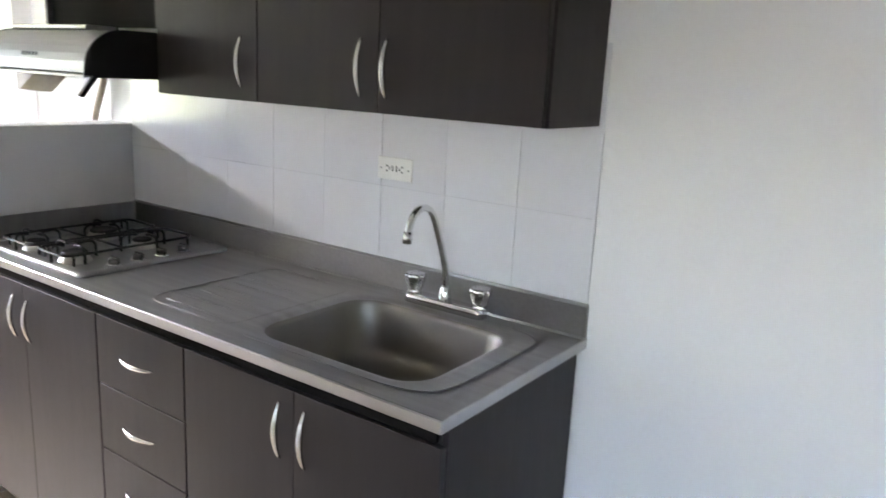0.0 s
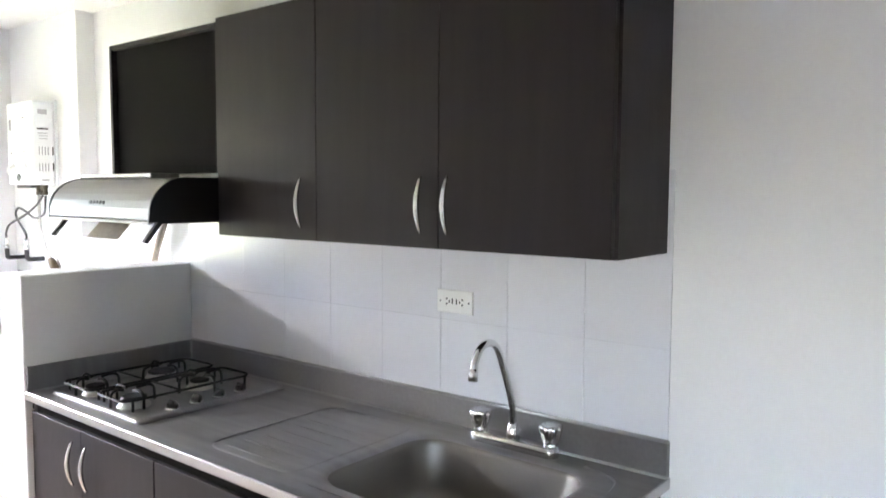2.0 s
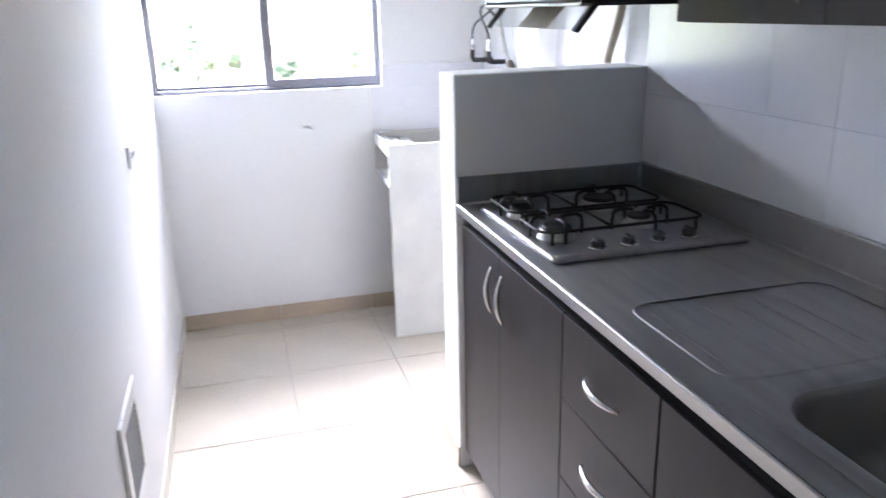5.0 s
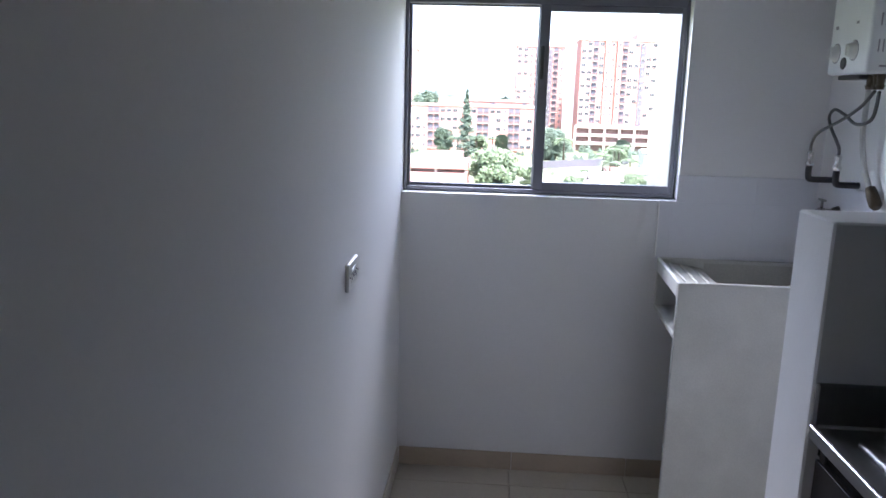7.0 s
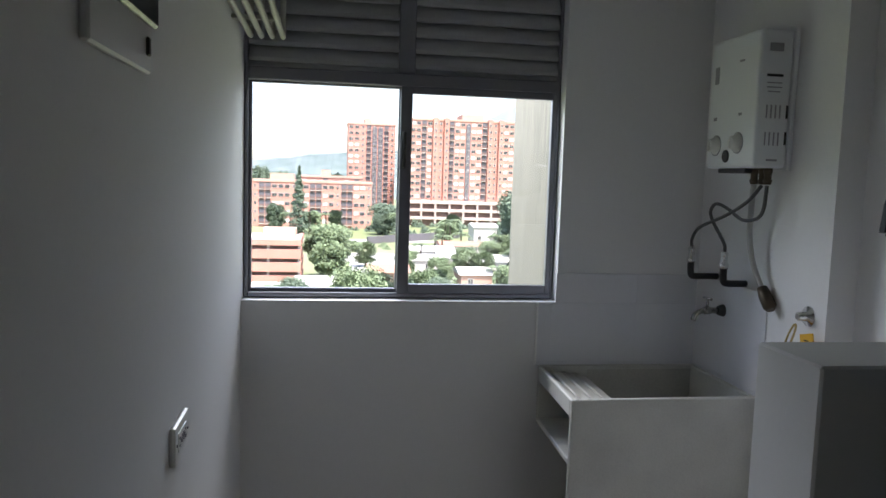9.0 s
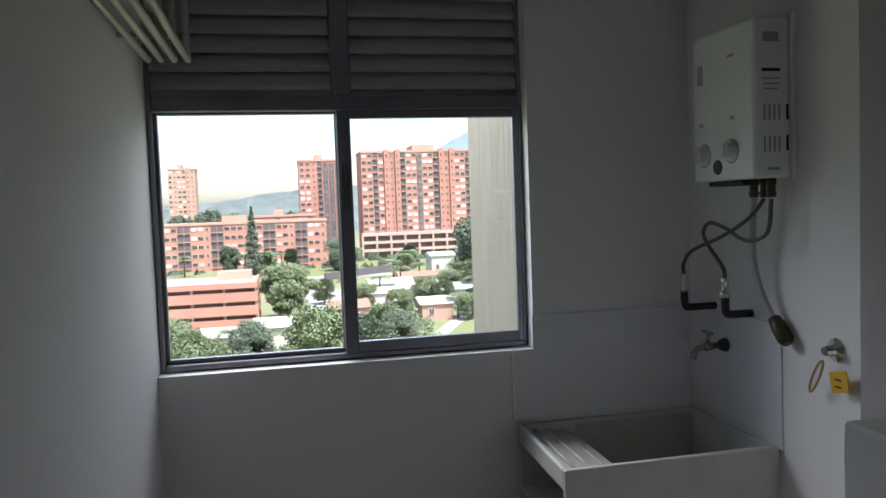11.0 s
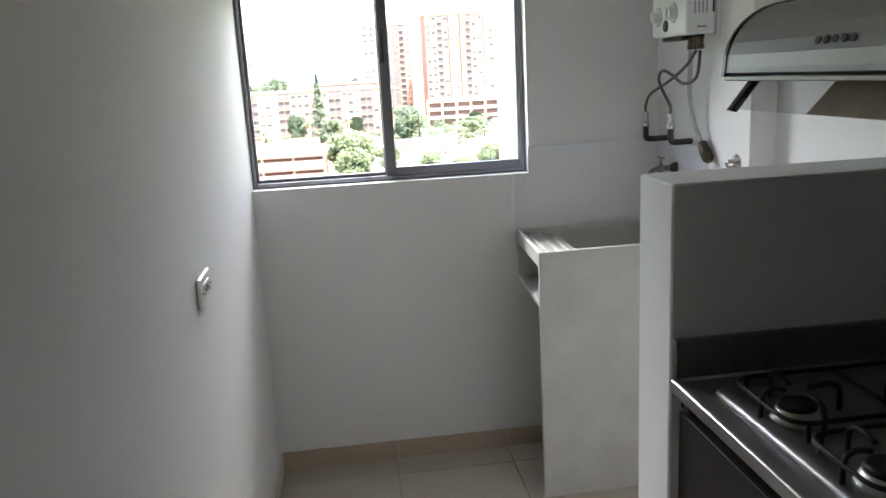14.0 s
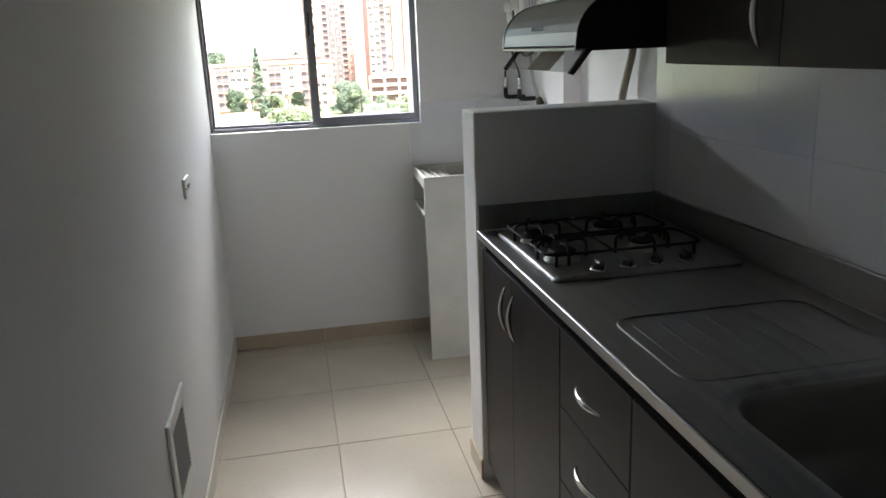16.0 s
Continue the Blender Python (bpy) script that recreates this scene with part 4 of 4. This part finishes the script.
def block(name, label, x0, x1, y, depth, z1, pattern, storeys, zs, wall=BRICK, podium=0, rot=0.0):
    """A block of flats: a wall, piers, a roof parapet, and each window and balcony."""
    t = thing(name, label, "building", ((x0 + x1) / 2, y, GZ))
    part("wall", box(B(), x0, x1, y, y + depth, GZ, z1), wall, t)
    bm = B()
    box(bm, x0 - 0.3, x1 + 0.3, y - 0.3, y + depth + 0.3, z1, z1 + 0.8)
    box(bm, x0 + (x1 - x0) * 0.35, x0 + (x1 - x0) * 0.5, y + 2, y + depth - 2, z1 + 0.8, z1 + 3.0)
    part("roof", bm, BRICKPALE, t)
    step = (x1 - x0) / len(pattern)
    sh = (z1 - zs) / storeys
    rng = random.Random(len(name) + storeys + int(x1))
    for i, c in enumerate(pattern):
        x = x0 + step * (i + 0.5)
        if c == "p":
            part("pier", box(B(), x - step * 0.42, x + step * 0.42, y - 1.1, y - 0.01, GZ, z1 + 1.2), wall, t)
        if c == "b":
            # flat strip, not a recess: the balcony column's shade is its colour
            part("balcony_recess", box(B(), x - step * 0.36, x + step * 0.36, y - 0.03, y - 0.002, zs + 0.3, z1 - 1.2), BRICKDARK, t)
        if c == "d":
            part("glazed_strip", box(B(), x - step * 0.4, x + step * 0.4, y - 0.4, y - 0.01, zs, z1 - 1.0), DARKGREY, t)
        for s in range(storeys):
            z = zs + sh * (s + 0.5)
            if c == "w":
                piece("window", rng.choice((WIN_D, WIN_L, WIN_D, WIN_D, WIN_L)), t, (x, y - 0.01, z + 0.1))
            elif c == "n":
                piece("window", NAR_D, t, (x, y - 0.01, z + 0.1))
            elif c == "p":
                piece("window", NAR_D, t, (x, y - 1.12, z + 0.1))
            elif c == "d":
                piece("window", NAR_D, t, (x, y - 0.42, z + 0.1))
            elif c == "b":
                piece("balcony", BALC, t, (x, y - 0.01, z))
    if podium:
        for k in range(3):
            z = GZ + 0.6 + k * 3.1
            part("deck", box(B(), x0 - 1, x1 + 1, y - 4.5, y - 0.02, z + 2.0, z + 3.1), PODIUM, t)
        # solid fill coloured dark for the shade between the decks
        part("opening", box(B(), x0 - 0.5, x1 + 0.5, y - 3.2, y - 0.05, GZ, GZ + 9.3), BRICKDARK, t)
        for k in range(12):
            x = x0 - 1 + (x1 - x0 + 2) * k / 11
            part("column", box(B(), x - 0.4, x + 0.4, y - 4.4, y - 4.0, GZ, GZ + 9.6), PODIUM, t)
    return t


block("tower_block", "tall orange brick apartment tower with dark balconies", 30.8, 90.6, 300, 18, 26.0, "wwbwpnpbwwdwwbpnpwwbwdwwbpn", 12, -5.4, podium=1)
block("tower_block", "narrow orange brick apartment tower behind the low block", 7.3, 27.5, 330, 16, 25.4, "wwnbddbn", 14, -9)
block("tower_block", "distant pale brick apartment tower", -62, -47.5, 450, 16, 31, "wnwwpn", 14, -8, wall=BRICKPALE)
block("apartment_block", "low orange brick apartment block with balconies", -40, 14.4, 270, 14, 0.2, "wwbbwwnbbwwwnwwbbwwnbbwwn", 5, -14.8)
t = block("apartment_block", "orange brick apartment block set back on the slope", -12, 12, 296, 14, 2.2, "wwbwwb", 5, -13)

# parking building with open decks
t = thing("parking_building", "three-storey orange brick parking building with a pale roof", "building", (-14, 125, GZ))
# solid block, dark in colour for the shade inside the open decks
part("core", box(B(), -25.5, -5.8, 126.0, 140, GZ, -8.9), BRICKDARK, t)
for k in range(4):
    z = GZ + 0.2 + 2.15 * k
    part("parapet", box(B(), -26, -5.3, 125.0, 125.5, z - 0.45, z + (1.05 if k < 3 else 0.45)), BRICK, t)
    part("parapet", box(B(), -5.8, -5.3, 125.5, 140, z - 0.45, z + (1.05 if k < 3 else 0.45)), BRICK, t)
for k in range(5):
    part("column", box(B(), -25.6 + 4.95 * k, -25.2 + 4.95 * k, 125.55, 125.95, GZ, -8.95), PALECON, t)
part("roof", box(B(), -25.5, -5.8, 125.5, 140, -8.9, -8.6), ROOFPALE, t)
part("roof_room", box(B(), -12, -6.5, 133, 138, -8.6, -7.2), BRICKPALE, t)


def house(x, y, w, d, h, roof, label, wall=PALECON, pitch=0.9):
    t = thing("house", label, "house", (x, y, GZ), group="houses in the valley")
    part("wall", box(B(), x - w / 2, x + w / 2, y, y + d, GZ, GZ + h), wall, t)
    bm = B()
    a = [bm.verts.new(v) for v in ((x - w / 2 - 0.4, y - 0.4, GZ + h), (x + w / 2 + 0.4, y - 0.4, GZ + h), (x + w / 2 + 0.4, y + d + 0.4, GZ + h), (x - w / 2 - 0.4, y + d + 0.4, GZ + h))]
    b = [bm.verts.new(v) for v in ((x - w / 2 - 0.4, y + d / 2, GZ + h + pitch), (x + w / 2 + 0.4, y + d / 2, GZ + h + pitch))]
    for f in ((a[0], a[1], b[1], b[0]), (a[2], a[3], b[0], b[1]), (a[1], a[2], b[1]), (a[3], a[0], b[0]), (a[3], a[2], a[1], a[0])):
        bm.faces.new(f)
    part("roof", bm, roof, t)
    for k in range(max(1, int(w // 3))):
        piece("window", NAR_D, t, (x - w / 2 + 1.5 + 3 * k, y - 0.01, GZ + h * 0.55))
    return t


house(22.5, 118, 5, 7, 2.6, ROOFPALE, "small pink-walled house with a pale roof", BRICKPALE)
house(31, 135, 9, 8, 3.0, ROOFPALE, "white house with a broad pale roof", PALECON)
house(21, 158, 9, 7, 2.6, ROOFPALE, "long low white house with a pale roof", PALECON)
house(30, 172, 10, 8, 2.6, ROOFRED, "low house with a faded red roof", PALECON)
house(17, 140, 8, 6, 2.5, ROOFPALE, "low white house with a pale roof", PALECON)
house(24, 145, 7, 6, 2.6, ROOFPALE, "white house with a pale roof among palms", PALECON)
house(39, 190, 6, 8, 6.0, ROOFPALE, "two-storey white house with a pale roof", PALECON)
house(8.6, 118, 6, 8, 2.8, ROOFRED, "long pink house with a red roof", BRICKPALE)
house(-1.6, 98, 6.5, 7, 3.4, ROOFPALE, "white house behind the near trees", PALECON)
house(-9.0, 102, 6, 6, 2.0, ROOFPALE, "low white shed by the parking building", PALECON)
solo("boundary_wall", prism(B(), [(0, GZ), (0.6, GZ), (0.6, GZ + 2.0), (0, GZ + 2.0)], 0, 40), DARKGREY, "long dark boundary wall along the road", "wall").matrix_world = pose(9.5, 205, 0, 0, 0, -48)
solo("road", box(B(), -60, 60, 212, 220, GZ + 0.01, GZ + 0.05), PAVING, "pale asphalt road before the flats", "road", kind=structure)
solo("footpath", prism(B(), [(0, GZ + 0.01), (2.2, GZ + 0.01), (2.2, GZ + 0.06), (0, GZ + 0.06)], 0, 55), PAVING, "pale concrete path across the lawn", "path", kind=structure).matrix_world = pose(11.5, 88, 0, 0, 0, -24)
solo("yard", box(B(), 2, 36, 128, 178, GZ + 0.01, GZ + 0.04), PAVING, "pale paved yard between the houses", "pavement", kind=structure)


def tree_mesh(seed, r, h, trunk, leaves, size, shape="round", mat=LEAF):
    """Trunk with limbs, and a crown of many small leaf clumps."""
    rng = random.Random(seed)
    bt = B()
    tube(bt, [(0, 0, 0), (0.1, 0.05, trunk * 0.5), (0, 0, trunk), (0.05, 0, trunk + h * 0.35)], [r * 0.09, r * 0.075, r * 0.06, r * 0.02], 7)
    cl = []
    if shape == "round":
        for k in range(44):
            a, e = rng.uniform(0, 6.283), rng.uniform(-1.25, 1.3)
            rr = r * rng.uniform(0.2, 0.86)
            c = Vector((rr * math.cos(a) * math.cos(e * 0.9), rr * math.sin(a) * math.cos(e * 0.9), trunk + h * 0.46 + h * 0.38 * math.sin(e)))
            cl.append((c, r * rng.uniform(0.14, 0.36), h * rng.uniform(0.07, 0.17)))
            if k < 7:
                tube(bt, [(0, 0, trunk * 0.9), c * 0.5 + Vector((0, 0, trunk * 0.45)), c], [r * 0.04, r * 0.025, r * 0.008], 5)
    else:
        for k in range(26):
            f = k / 25
            rr = r * (1 - f) ** 0.8
            a = k * 2.4
            cl.append((Vector((rr * 0.55 * math.cos(a), rr * 0.55 * math.sin(a), trunk + h * f)), max(0.25, rr * 0.6), h * 0.045))
    verts, faces = [], []
    for i in range(leaves):
        c, a, b = cl[rng.randrange(len(cl))]
        v = Vector((rng.gauss(0, 1), rng.gauss(0, 1), rng.gauss(0, 1))).normalized() * rng.uniform(0.5, 1.25)
        p = c + Vector((v.x * a, v.y * a, v.z * b))
        u = Vector((rng.gauss(0, 1), rng.gauss(0, 1), rng.gauss(0, 1))).normalized()
        w = u.orthogonal().normalized()
        s = size * rng.uniform(0.5, 1.2)
        q = len(verts)
        verts += [p - u * s, p + w * s * 0.55, p + u * s, p - w * s * 0.55 + v * s * 0.2]
        faces.append((q, q + 1, q + 2, q + 3))
    me = bpy.data.meshes.new("crown")
    me.from_pydata([tuple(v) for v in verts], [], faces)
    me.materials.append(mat)
    return mesh_of("trunk", bt, BARK), me


KINDS = {"broad": tree_mesh(1, 5.2, 8.6, 1.4, 20000, 0.27), "dark": tree_mesh(2, 4.6, 9.8, 1.2, 15000, 0.30, mat=LEAFDARK), "conifer": tree_mesh(3, 3.3, 18.5, 1.5, 5200, 0.36, "cone", LEAFDARK), "near": tree_mesh(4, 3.2, 5.6, 1.0, 16000, 0.16), "nearb": tree_mesh(6, 2.9, 5.2, 0.9, 14000, 0.16, mat=LEAFDARK)}
TREES = [("broad", -0.6, 130, 1.0, "broad spreading green tree"), ("conifer", -9.6, 232, 1.0, "tall dark conifer before the flats"), ("near", 2.0, 80, 1.25, "leafy green tree below the window"), ("nearb", 4.6, 84, 1.15, "dark green tree below the window"),
         ("near", -8.4, 72, 1.0, "low green tree in the valley"), ("nearb", -5.0, 86, 1.0, "small dark tree by the parking building"), ("dark", 42.0, 168, 1.45, "tall dense dark green tree"), ("near", 11.5, 98, 0.9, "green garden tree beside the houses"), ("nearb", 14.0, 106, 0.8, "dark green tree in a garden"),
         ("near", 17.0, 122, 0.8, "garden tree between the houses"), ("dark", 15.5, 240, 0.95, "dark green tree beside the low block"), ("dark", 19.0, 248, 0.9, "dark green tree beside the road"), ("dark", -17.5, 245, 0.85, "dark tree before the flats"),
         ("dark", 1.5, 246, 0.7, "dark tree before the flats"), ("dark", -33, 352, 2.05, "large dark tree behind the flats"), ("dark", -23, 356, 1.9, "large dark tree behind the flats"), ("dark", 3, 340, 1.85, "dark tree behind the flats"),
         ("near", 26.5, 132, 0.8, "small palm-like tree by the houses"), ("broad", 33, 215, 0.6, "small tree before the parking decks"), ("near", 33.0, 128, 0.8, "green shrub by the house"), ("nearb", 8.6, 92, 0.7, "low dark green shrub near houses"), ("near", 36, 150, 0.9, "green garden tree beside the houses"),
         ("near", 6.5, 150, 0.8, "small green tree by the dark wall"), 
         ("nearb", 6.8, 80, 1.1, "dark leafy tree near the window"), ("nearb", 12.5, 92, 0.9, "dark green tree beside the path"),
         ("near", 27.0, 116, 0.7, "low green hedge tree by a house"), ("near", 23.5, 134, 0.9, "palm-like tree between white houses"), ("dark", 37.5, 232, 0.7, "dark tree before the tower podium"),
         ("near", -11.5, 84, 0.9, "low tree beside the parking building"), ("near", -14.0, 90, 1.0, "low tree beside the parking building"), ("broad", -6.2, 244, 0.7, "tree beside the conifer"), ("dark", -44, 354, 1.85, "large dark tree behind the flats"), ("dark", -12, 360, 1.75, "large dark tree behind the flats"), ("dark", -3, 362, 1.2, "large dark tree behind the flats"),
         ("near", 31.5, 150, 0.9, "green garden tree by a white house"), ("near", 13.0, 134, 0.8, "small tree beside a white house"), ("broad", 38.0, 146, 0.9, "broad garden tree beside the lawn"), ("nearb", 29.0, 120, 0.8, "dark round shrub on the lawn")]
for i, (kind, x, y, s, label) in enumerate(TREES):
    trunk_me, crown_me = KINDS[kind]
    t = thing("tree", label, "tree", (x, y, GZ))
    t.rotation_euler = (0, 0, i * 1.3)
    t.scale = (s, s, s)
    for nm, me in (("trunk", trunk_me), ("crown", crown_me)):
        o = new(nm, me)
        o.parent = t


def palm_mesh(seed, trunk, length):
    """A ringed trunk, and arching fronds of many leaflets."""
    rng = random.Random(seed)
    bt = tube(B(), [(0, 0, 0), (0.08, 0, trunk * 0.5), (0.02, 0.05, trunk)], [0.22, 0.16, 0.12], 8)
    verts, faces = [], []
    for k in range(16):
        a, lift = k * 2.4, rng.uniform(0.1, 0.9)
        for i in range(13):
            f = i / 12
            d = f * length
            p = Vector((math.cos(a) * d, math.sin(a) * d, trunk + length * (lift * f - (0.55 + lift * 0.7) * f * f)))
            for side in (-1, 1):
                w = Vector((-math.sin(a) * side, math.cos(a) * side, -0.35)) * (length * 0.26 * math.sin(math.pi * min(1, f * 0.85 + 0.15)))
                along = Vector((math.cos(a), math.sin(a), 0)) * length * 0.07
                q = len(verts)
                verts += [tuple(p), tuple(p + along), tuple(p + w + along * 1.6), tuple(p + w + along)]
                faces.append((q, q + 1, q + 2, q + 3))
    me = bpy.data.meshes.new("fronds")
    me.from_pydata(verts, [], faces)
    me.materials.append(LEAF)
    return mesh_of("trunk", bt, BARK), me


PALM = palm_mesh(5, 4.2, 2.4)
for i, (x, y, f) in enumerate(((26.0, 119, 0.9), (33.5, 138, 1.1), (13.0, 101, 0.9), (-4.2, 90, 1.0), (-7.6, 94, 0.9), (30.5, 178, 1.2), (26.0, 190, 1.2), (-6.5, 238, 1.6), (-12.5, 240, 1.5), (20.5, 236, 1.6), (37.0, 166, 1.3), (17.5, 150, 1.1), (29.5, 196, 1.5), (32.0, 204, 1.6), (-31.0, 246, 1.4), (-1.5, 246, 1.4), (24.5, 168, 1.2))):
    t = thing("palm_tree", "slim palm tree with arching green fronds", "palm tree", (x, y, GZ), group="palms in the valley")
    t.rotation_euler = (0, 0, i * 0.9)
    t.scale = (f, f, f)
    for nm, me in zip(("trunk", "fronds"), PALM):
        o = new(nm, me)
        o.parent = t


def shrubbery(name, label, spots, size, mat, seed):
    """Low planting that nobody could count, as one mesh of leaf clumps."""
    rng = random.Random(seed)
    verts, faces = [], []
    for x0, x1, y0, y1, count, tall in spots:
        for k in range(count):
            cx, cy, rad, top = rng.uniform(x0, x1), rng.uniform(y0, y1), rng.uniform(0.5, 1.6), rng.uniform(0.4, 1.0) * tall
            for i in range(150):
                a, d = rng.uniform(0, 6.283), math.sqrt(rng.random()) * rad
                p = Vector((cx + d * math.cos(a), cy + d * math.sin(a), GZ + top * rng.uniform(0.05, 1.0) * (1.05 - d / rad)))
                u = Vector((rng.gauss(0, 1), rng.gauss(0, 1), rng.gauss(0, 1))).normalized()
                w = u.orthogonal()
                q = len(verts)
                c = size * rng.uniform(0.6, 1.3)
                verts += [tuple(p - u * c), tuple(p + w * c * 0.5), tuple(p + u * c), tuple(p - w * c * 0.5)]
                faces.append((q, q + 1, q + 2, q + 3))
    me = bpy.data.meshes.new(name)
    me.from_pydata(verts, [], faces)
    me.materials.append(mat)
    return tagged(new(name, me), label, "shrubs", kind="stuff")


shrubbery("shrubs", "mixed green shrubs and low palms in the valley", [(-14, 16, 76, 96, 40, 2.6), (9, 20, 98, 118, 26, 2.8), (16, 36, 124, 170, 46, 2.6), (4, 34, 178, 204, 12, 1.6), (26, 38, 106, 116, 10, 1.4)], 0.24, LEAF, 11)
shrubbery("shrubs", "dark green shrubs before the brick flats", [(-42, 16, 254, 262, 22, 2.6), (14, 42, 236, 262, 18, 3.6), (20, 70, 280, 290, 30, 4.0)], 0.5, LEAFDARK, 12)


solo("pool", box(B(), 17.5, 25.0, 181, 188, GZ + 0.02, GZ + 0.10), POOL, "pale turquoise outdoor pool between the houses", "pool", kind=structure)


def ridge(name, label, x0, x1, y, tops, depth, mat):
    bm = B()
    rows = []
    n = 260
    for i in range(n + 1):
        f = i / n
        x = x0 + (x1 - x0) * f
        j = f * (len(tops) - 1)
        k = min(int(j), len(tops) - 2)
        top = tops[k] + (tops[k + 1] - tops[k]) * (j - k) + (noise.noise((x * 0.02, y * 0.01, 3)) + 0.4 * noise.noise((x * 0.06, y, 1)) + 0.35 * noise.noise((x * 0.21, y, 5))) * depth * 0.03
        rows.append([bm.verts.new((x, y - depth, GZ)), bm.verts.new((x, y - depth * 0.5, GZ + (top - GZ) * 0.55 + 4 * noise.noise((x * 0.05, 2, 2)))), bm.verts.new((x, y, top)), bm.verts.new((x, y + depth, GZ))])
    for a, b in zip(rows, rows[1:]):
        for k in range(3):
            bm.faces.new((a[k], a[k + 1], b[k + 1], b[k])).smooth = True
    bmesh.ops.recalc_face_normals(bm, faces=bm.faces)
    return solo(name, bm, mat, label, "hill", kind=structure)


ridge("backdrop_hill", "wooded hillside behind the flats, haze painted into its colour", -400, 300, 900, [4, 8, 13, 17, 25, 38, 36, 30, 26], 160, HILL)
ridge("backdrop_mountain", "far mountain, haze painted in as pale blue", -900, 2200, 2000, [5, 8, 10, 14, 205, 330, 380, 390, 370, 340], 400, HILLFAR)

# the valley floor falls away gently from the building
FALL = 0.0086
for o in list(scene.collection.all_objects):
    if o.parent is None and o.name.split(".")[0] in ("tower_block", "apartment_block", "parking_building", "house", "tree", "palm_tree", "boundary_wall"):
        o.location.z -= FALL * o.location.y
    elif o.parent is None and o.type == "MESH" and o.name.split(".")[0] in ("ground", "road", "footpath", "yard", "pool", "shrubs", "backdrop_hill", "backdrop_mountain"):
        rise = o.matrix_world.copy()
        for v in o.data.vertices:
            v.co.z -= FALL * (rise @ v.co).y

# ---- tiles ----
def tile_mesh(w, d, t, mat, gap=0.003):
    bm = B()
    box(bm, gap / 2, w - gap / 2, gap / 2, d - gap / 2, -t, 0, 0.0015)
    return mesh_of("tile", bm, mat)


def floor_tiles(x0, x1, y0, y1, P=0.452, Q=0.488, ox=-0.645, oy=1.296):
    cache = {}
    a = x0
    while a < x1 - 1e-4:
        b = min(ox + P * (math.floor((a - ox) / P + 1e-4) + 1), x1)
        c = y0
        while c < y1 - 1e-4:
            d = min(oy + Q * (math.floor((c - oy) / Q + 1e-4) + 1), y1)
            key = (round(b - a, 3), round(d - c, 3))
            if key[0] > 0.01 and key[1] > 0.01:
                cache[key] = cache.get(key) or tile_mesh(*key, 0.006, FLOORTILE, 0.0035)
                piece("tile", cache[key], floor, (a, c, 0))
            c = d
        a = b


floor_tiles(WX, 0.0, 0.10, NY)
floor_tiles(-2.9, 0.0, -2.4, 0.10)


def wall_tiles(parent, axis, fixed, a0, a1, z0, z1, P, off, zoff, ZP, g=0.0005):
    """Tiles on a wall; axis is the way the rows run."""
    cache = {}
    a = a0
    while a < a1 - 1e-4:
        b = min(off + P * (math.floor((a - off) / P + 1e-4) + 1), a1)
        z = z0
        while z < z1 - 1e-4:
            zz = min(zoff + ZP * (math.floor((z - zoff) / ZP + 1e-4) + 1), z1)
            key = (round(b - a, 3), round(zz - z, 3))
            if key[0] > 0.006 and key[1] > 0.006:
                if key not in cache:
                    bm = B()
                    if axis == "y":
                        box(bm, -0.0045, 0, g, key[0] - g, 0.0002, key[1] - 0.0002, 0.0002)
                    else:
                        box(bm, g, key[0] - g, -0.0045, 0, g, key[1] - g, 0.8 * g)
                    cache[key] = mesh_of("tile", bm, WALLTILE)
                piece("tile", cache[key], parent, (fixed, a, z) if axis == "y" else (a, fixed, z))
            z = zz
        a = b


wall_tiles(wall_east, "y", -0.0002, 0.003, LY0 - 0.003, 0.987, 1.60, 0.2235, 0.443, 1.195, 0.30)
wall_tiles(wall_east, "y", LX - 0.0002, 2.957, NY - 0.005, 0.895, 1.21, 0.2235, 2.957, 0.91, 0.30, 0.00015)
wall_tiles(wall_north, "x", NY - 0.0002, -0.584, LX - 0.0052, 0.895, 1.110, 0.30, -0.541, 0.91, 0.30, 0.00015)
wall_tiles(wall_north, "x", NY - 0.0002, -0.526, LX - 0.0052, 1.110, 1.21, 0.30, -0.541, 0.91, 0.30, 0.00015)

solo("trim", box(B(), -0.592, -0.5845, NY - 0.007, NY - 0.0002, 0.902, 1.108, 0.001), PLASTIC, "white plastic edge strip beside the laundry tiles", "trim", kind=structure)

# skirting tiles
def skirting(name, x0, x1, y0, y1, along, mat=SKIRT):
    s = thing(name, "beige ceramic tile skirting along the wall foot", "skirting", ((x0 + x1) / 2, (y0 + y1) / 2, 0), kind=structure)
    L = (x1 - x0) if along == "x" else (y1 - y0)
    k, cache = 0.0, {}
    while k < L - 1e-4:
        e = min(k + 0.455, L)
        key = round(e - k, 3)
        if key not in cache:
            bm = B()
            if along == "x":
                box(bm, 0.001, key - 0.001, 0, y1 - y0, 0.001, 0.075, 0.0015)
            else:
                box(bm, 0, x1 - x0, 0.001, key - 0.001, 0.001, 0.075, 0.0015)
            cache[key] = mesh_of("skirting_tile", bm, mat)
        piece("skirting_tile", cache[key], s, (x0 + k, y0, 0) if along == "x" else (x0, y0 + k, 0))
        k = e


skirting("baseboard", WX + 0.008, -0.01, NY - 0.008, NY - 0.0003, "x")
skirting("baseboard", WX + 0.0003, WX + 0.008, 0.10, NY - 0.0085, "y", SKIRT_LIT)
skirting("baseboard", -0.620, -0.6123, LY0 - 0.002, LY1 + 0.008, "y")
skirting("baseboard", -0.612, -0.2, LY1 + 0.0003, LY1 + 0.008, "x")
skirting("baseboard", -0.0083, -0.0003, -4.5, -0.003, "y")
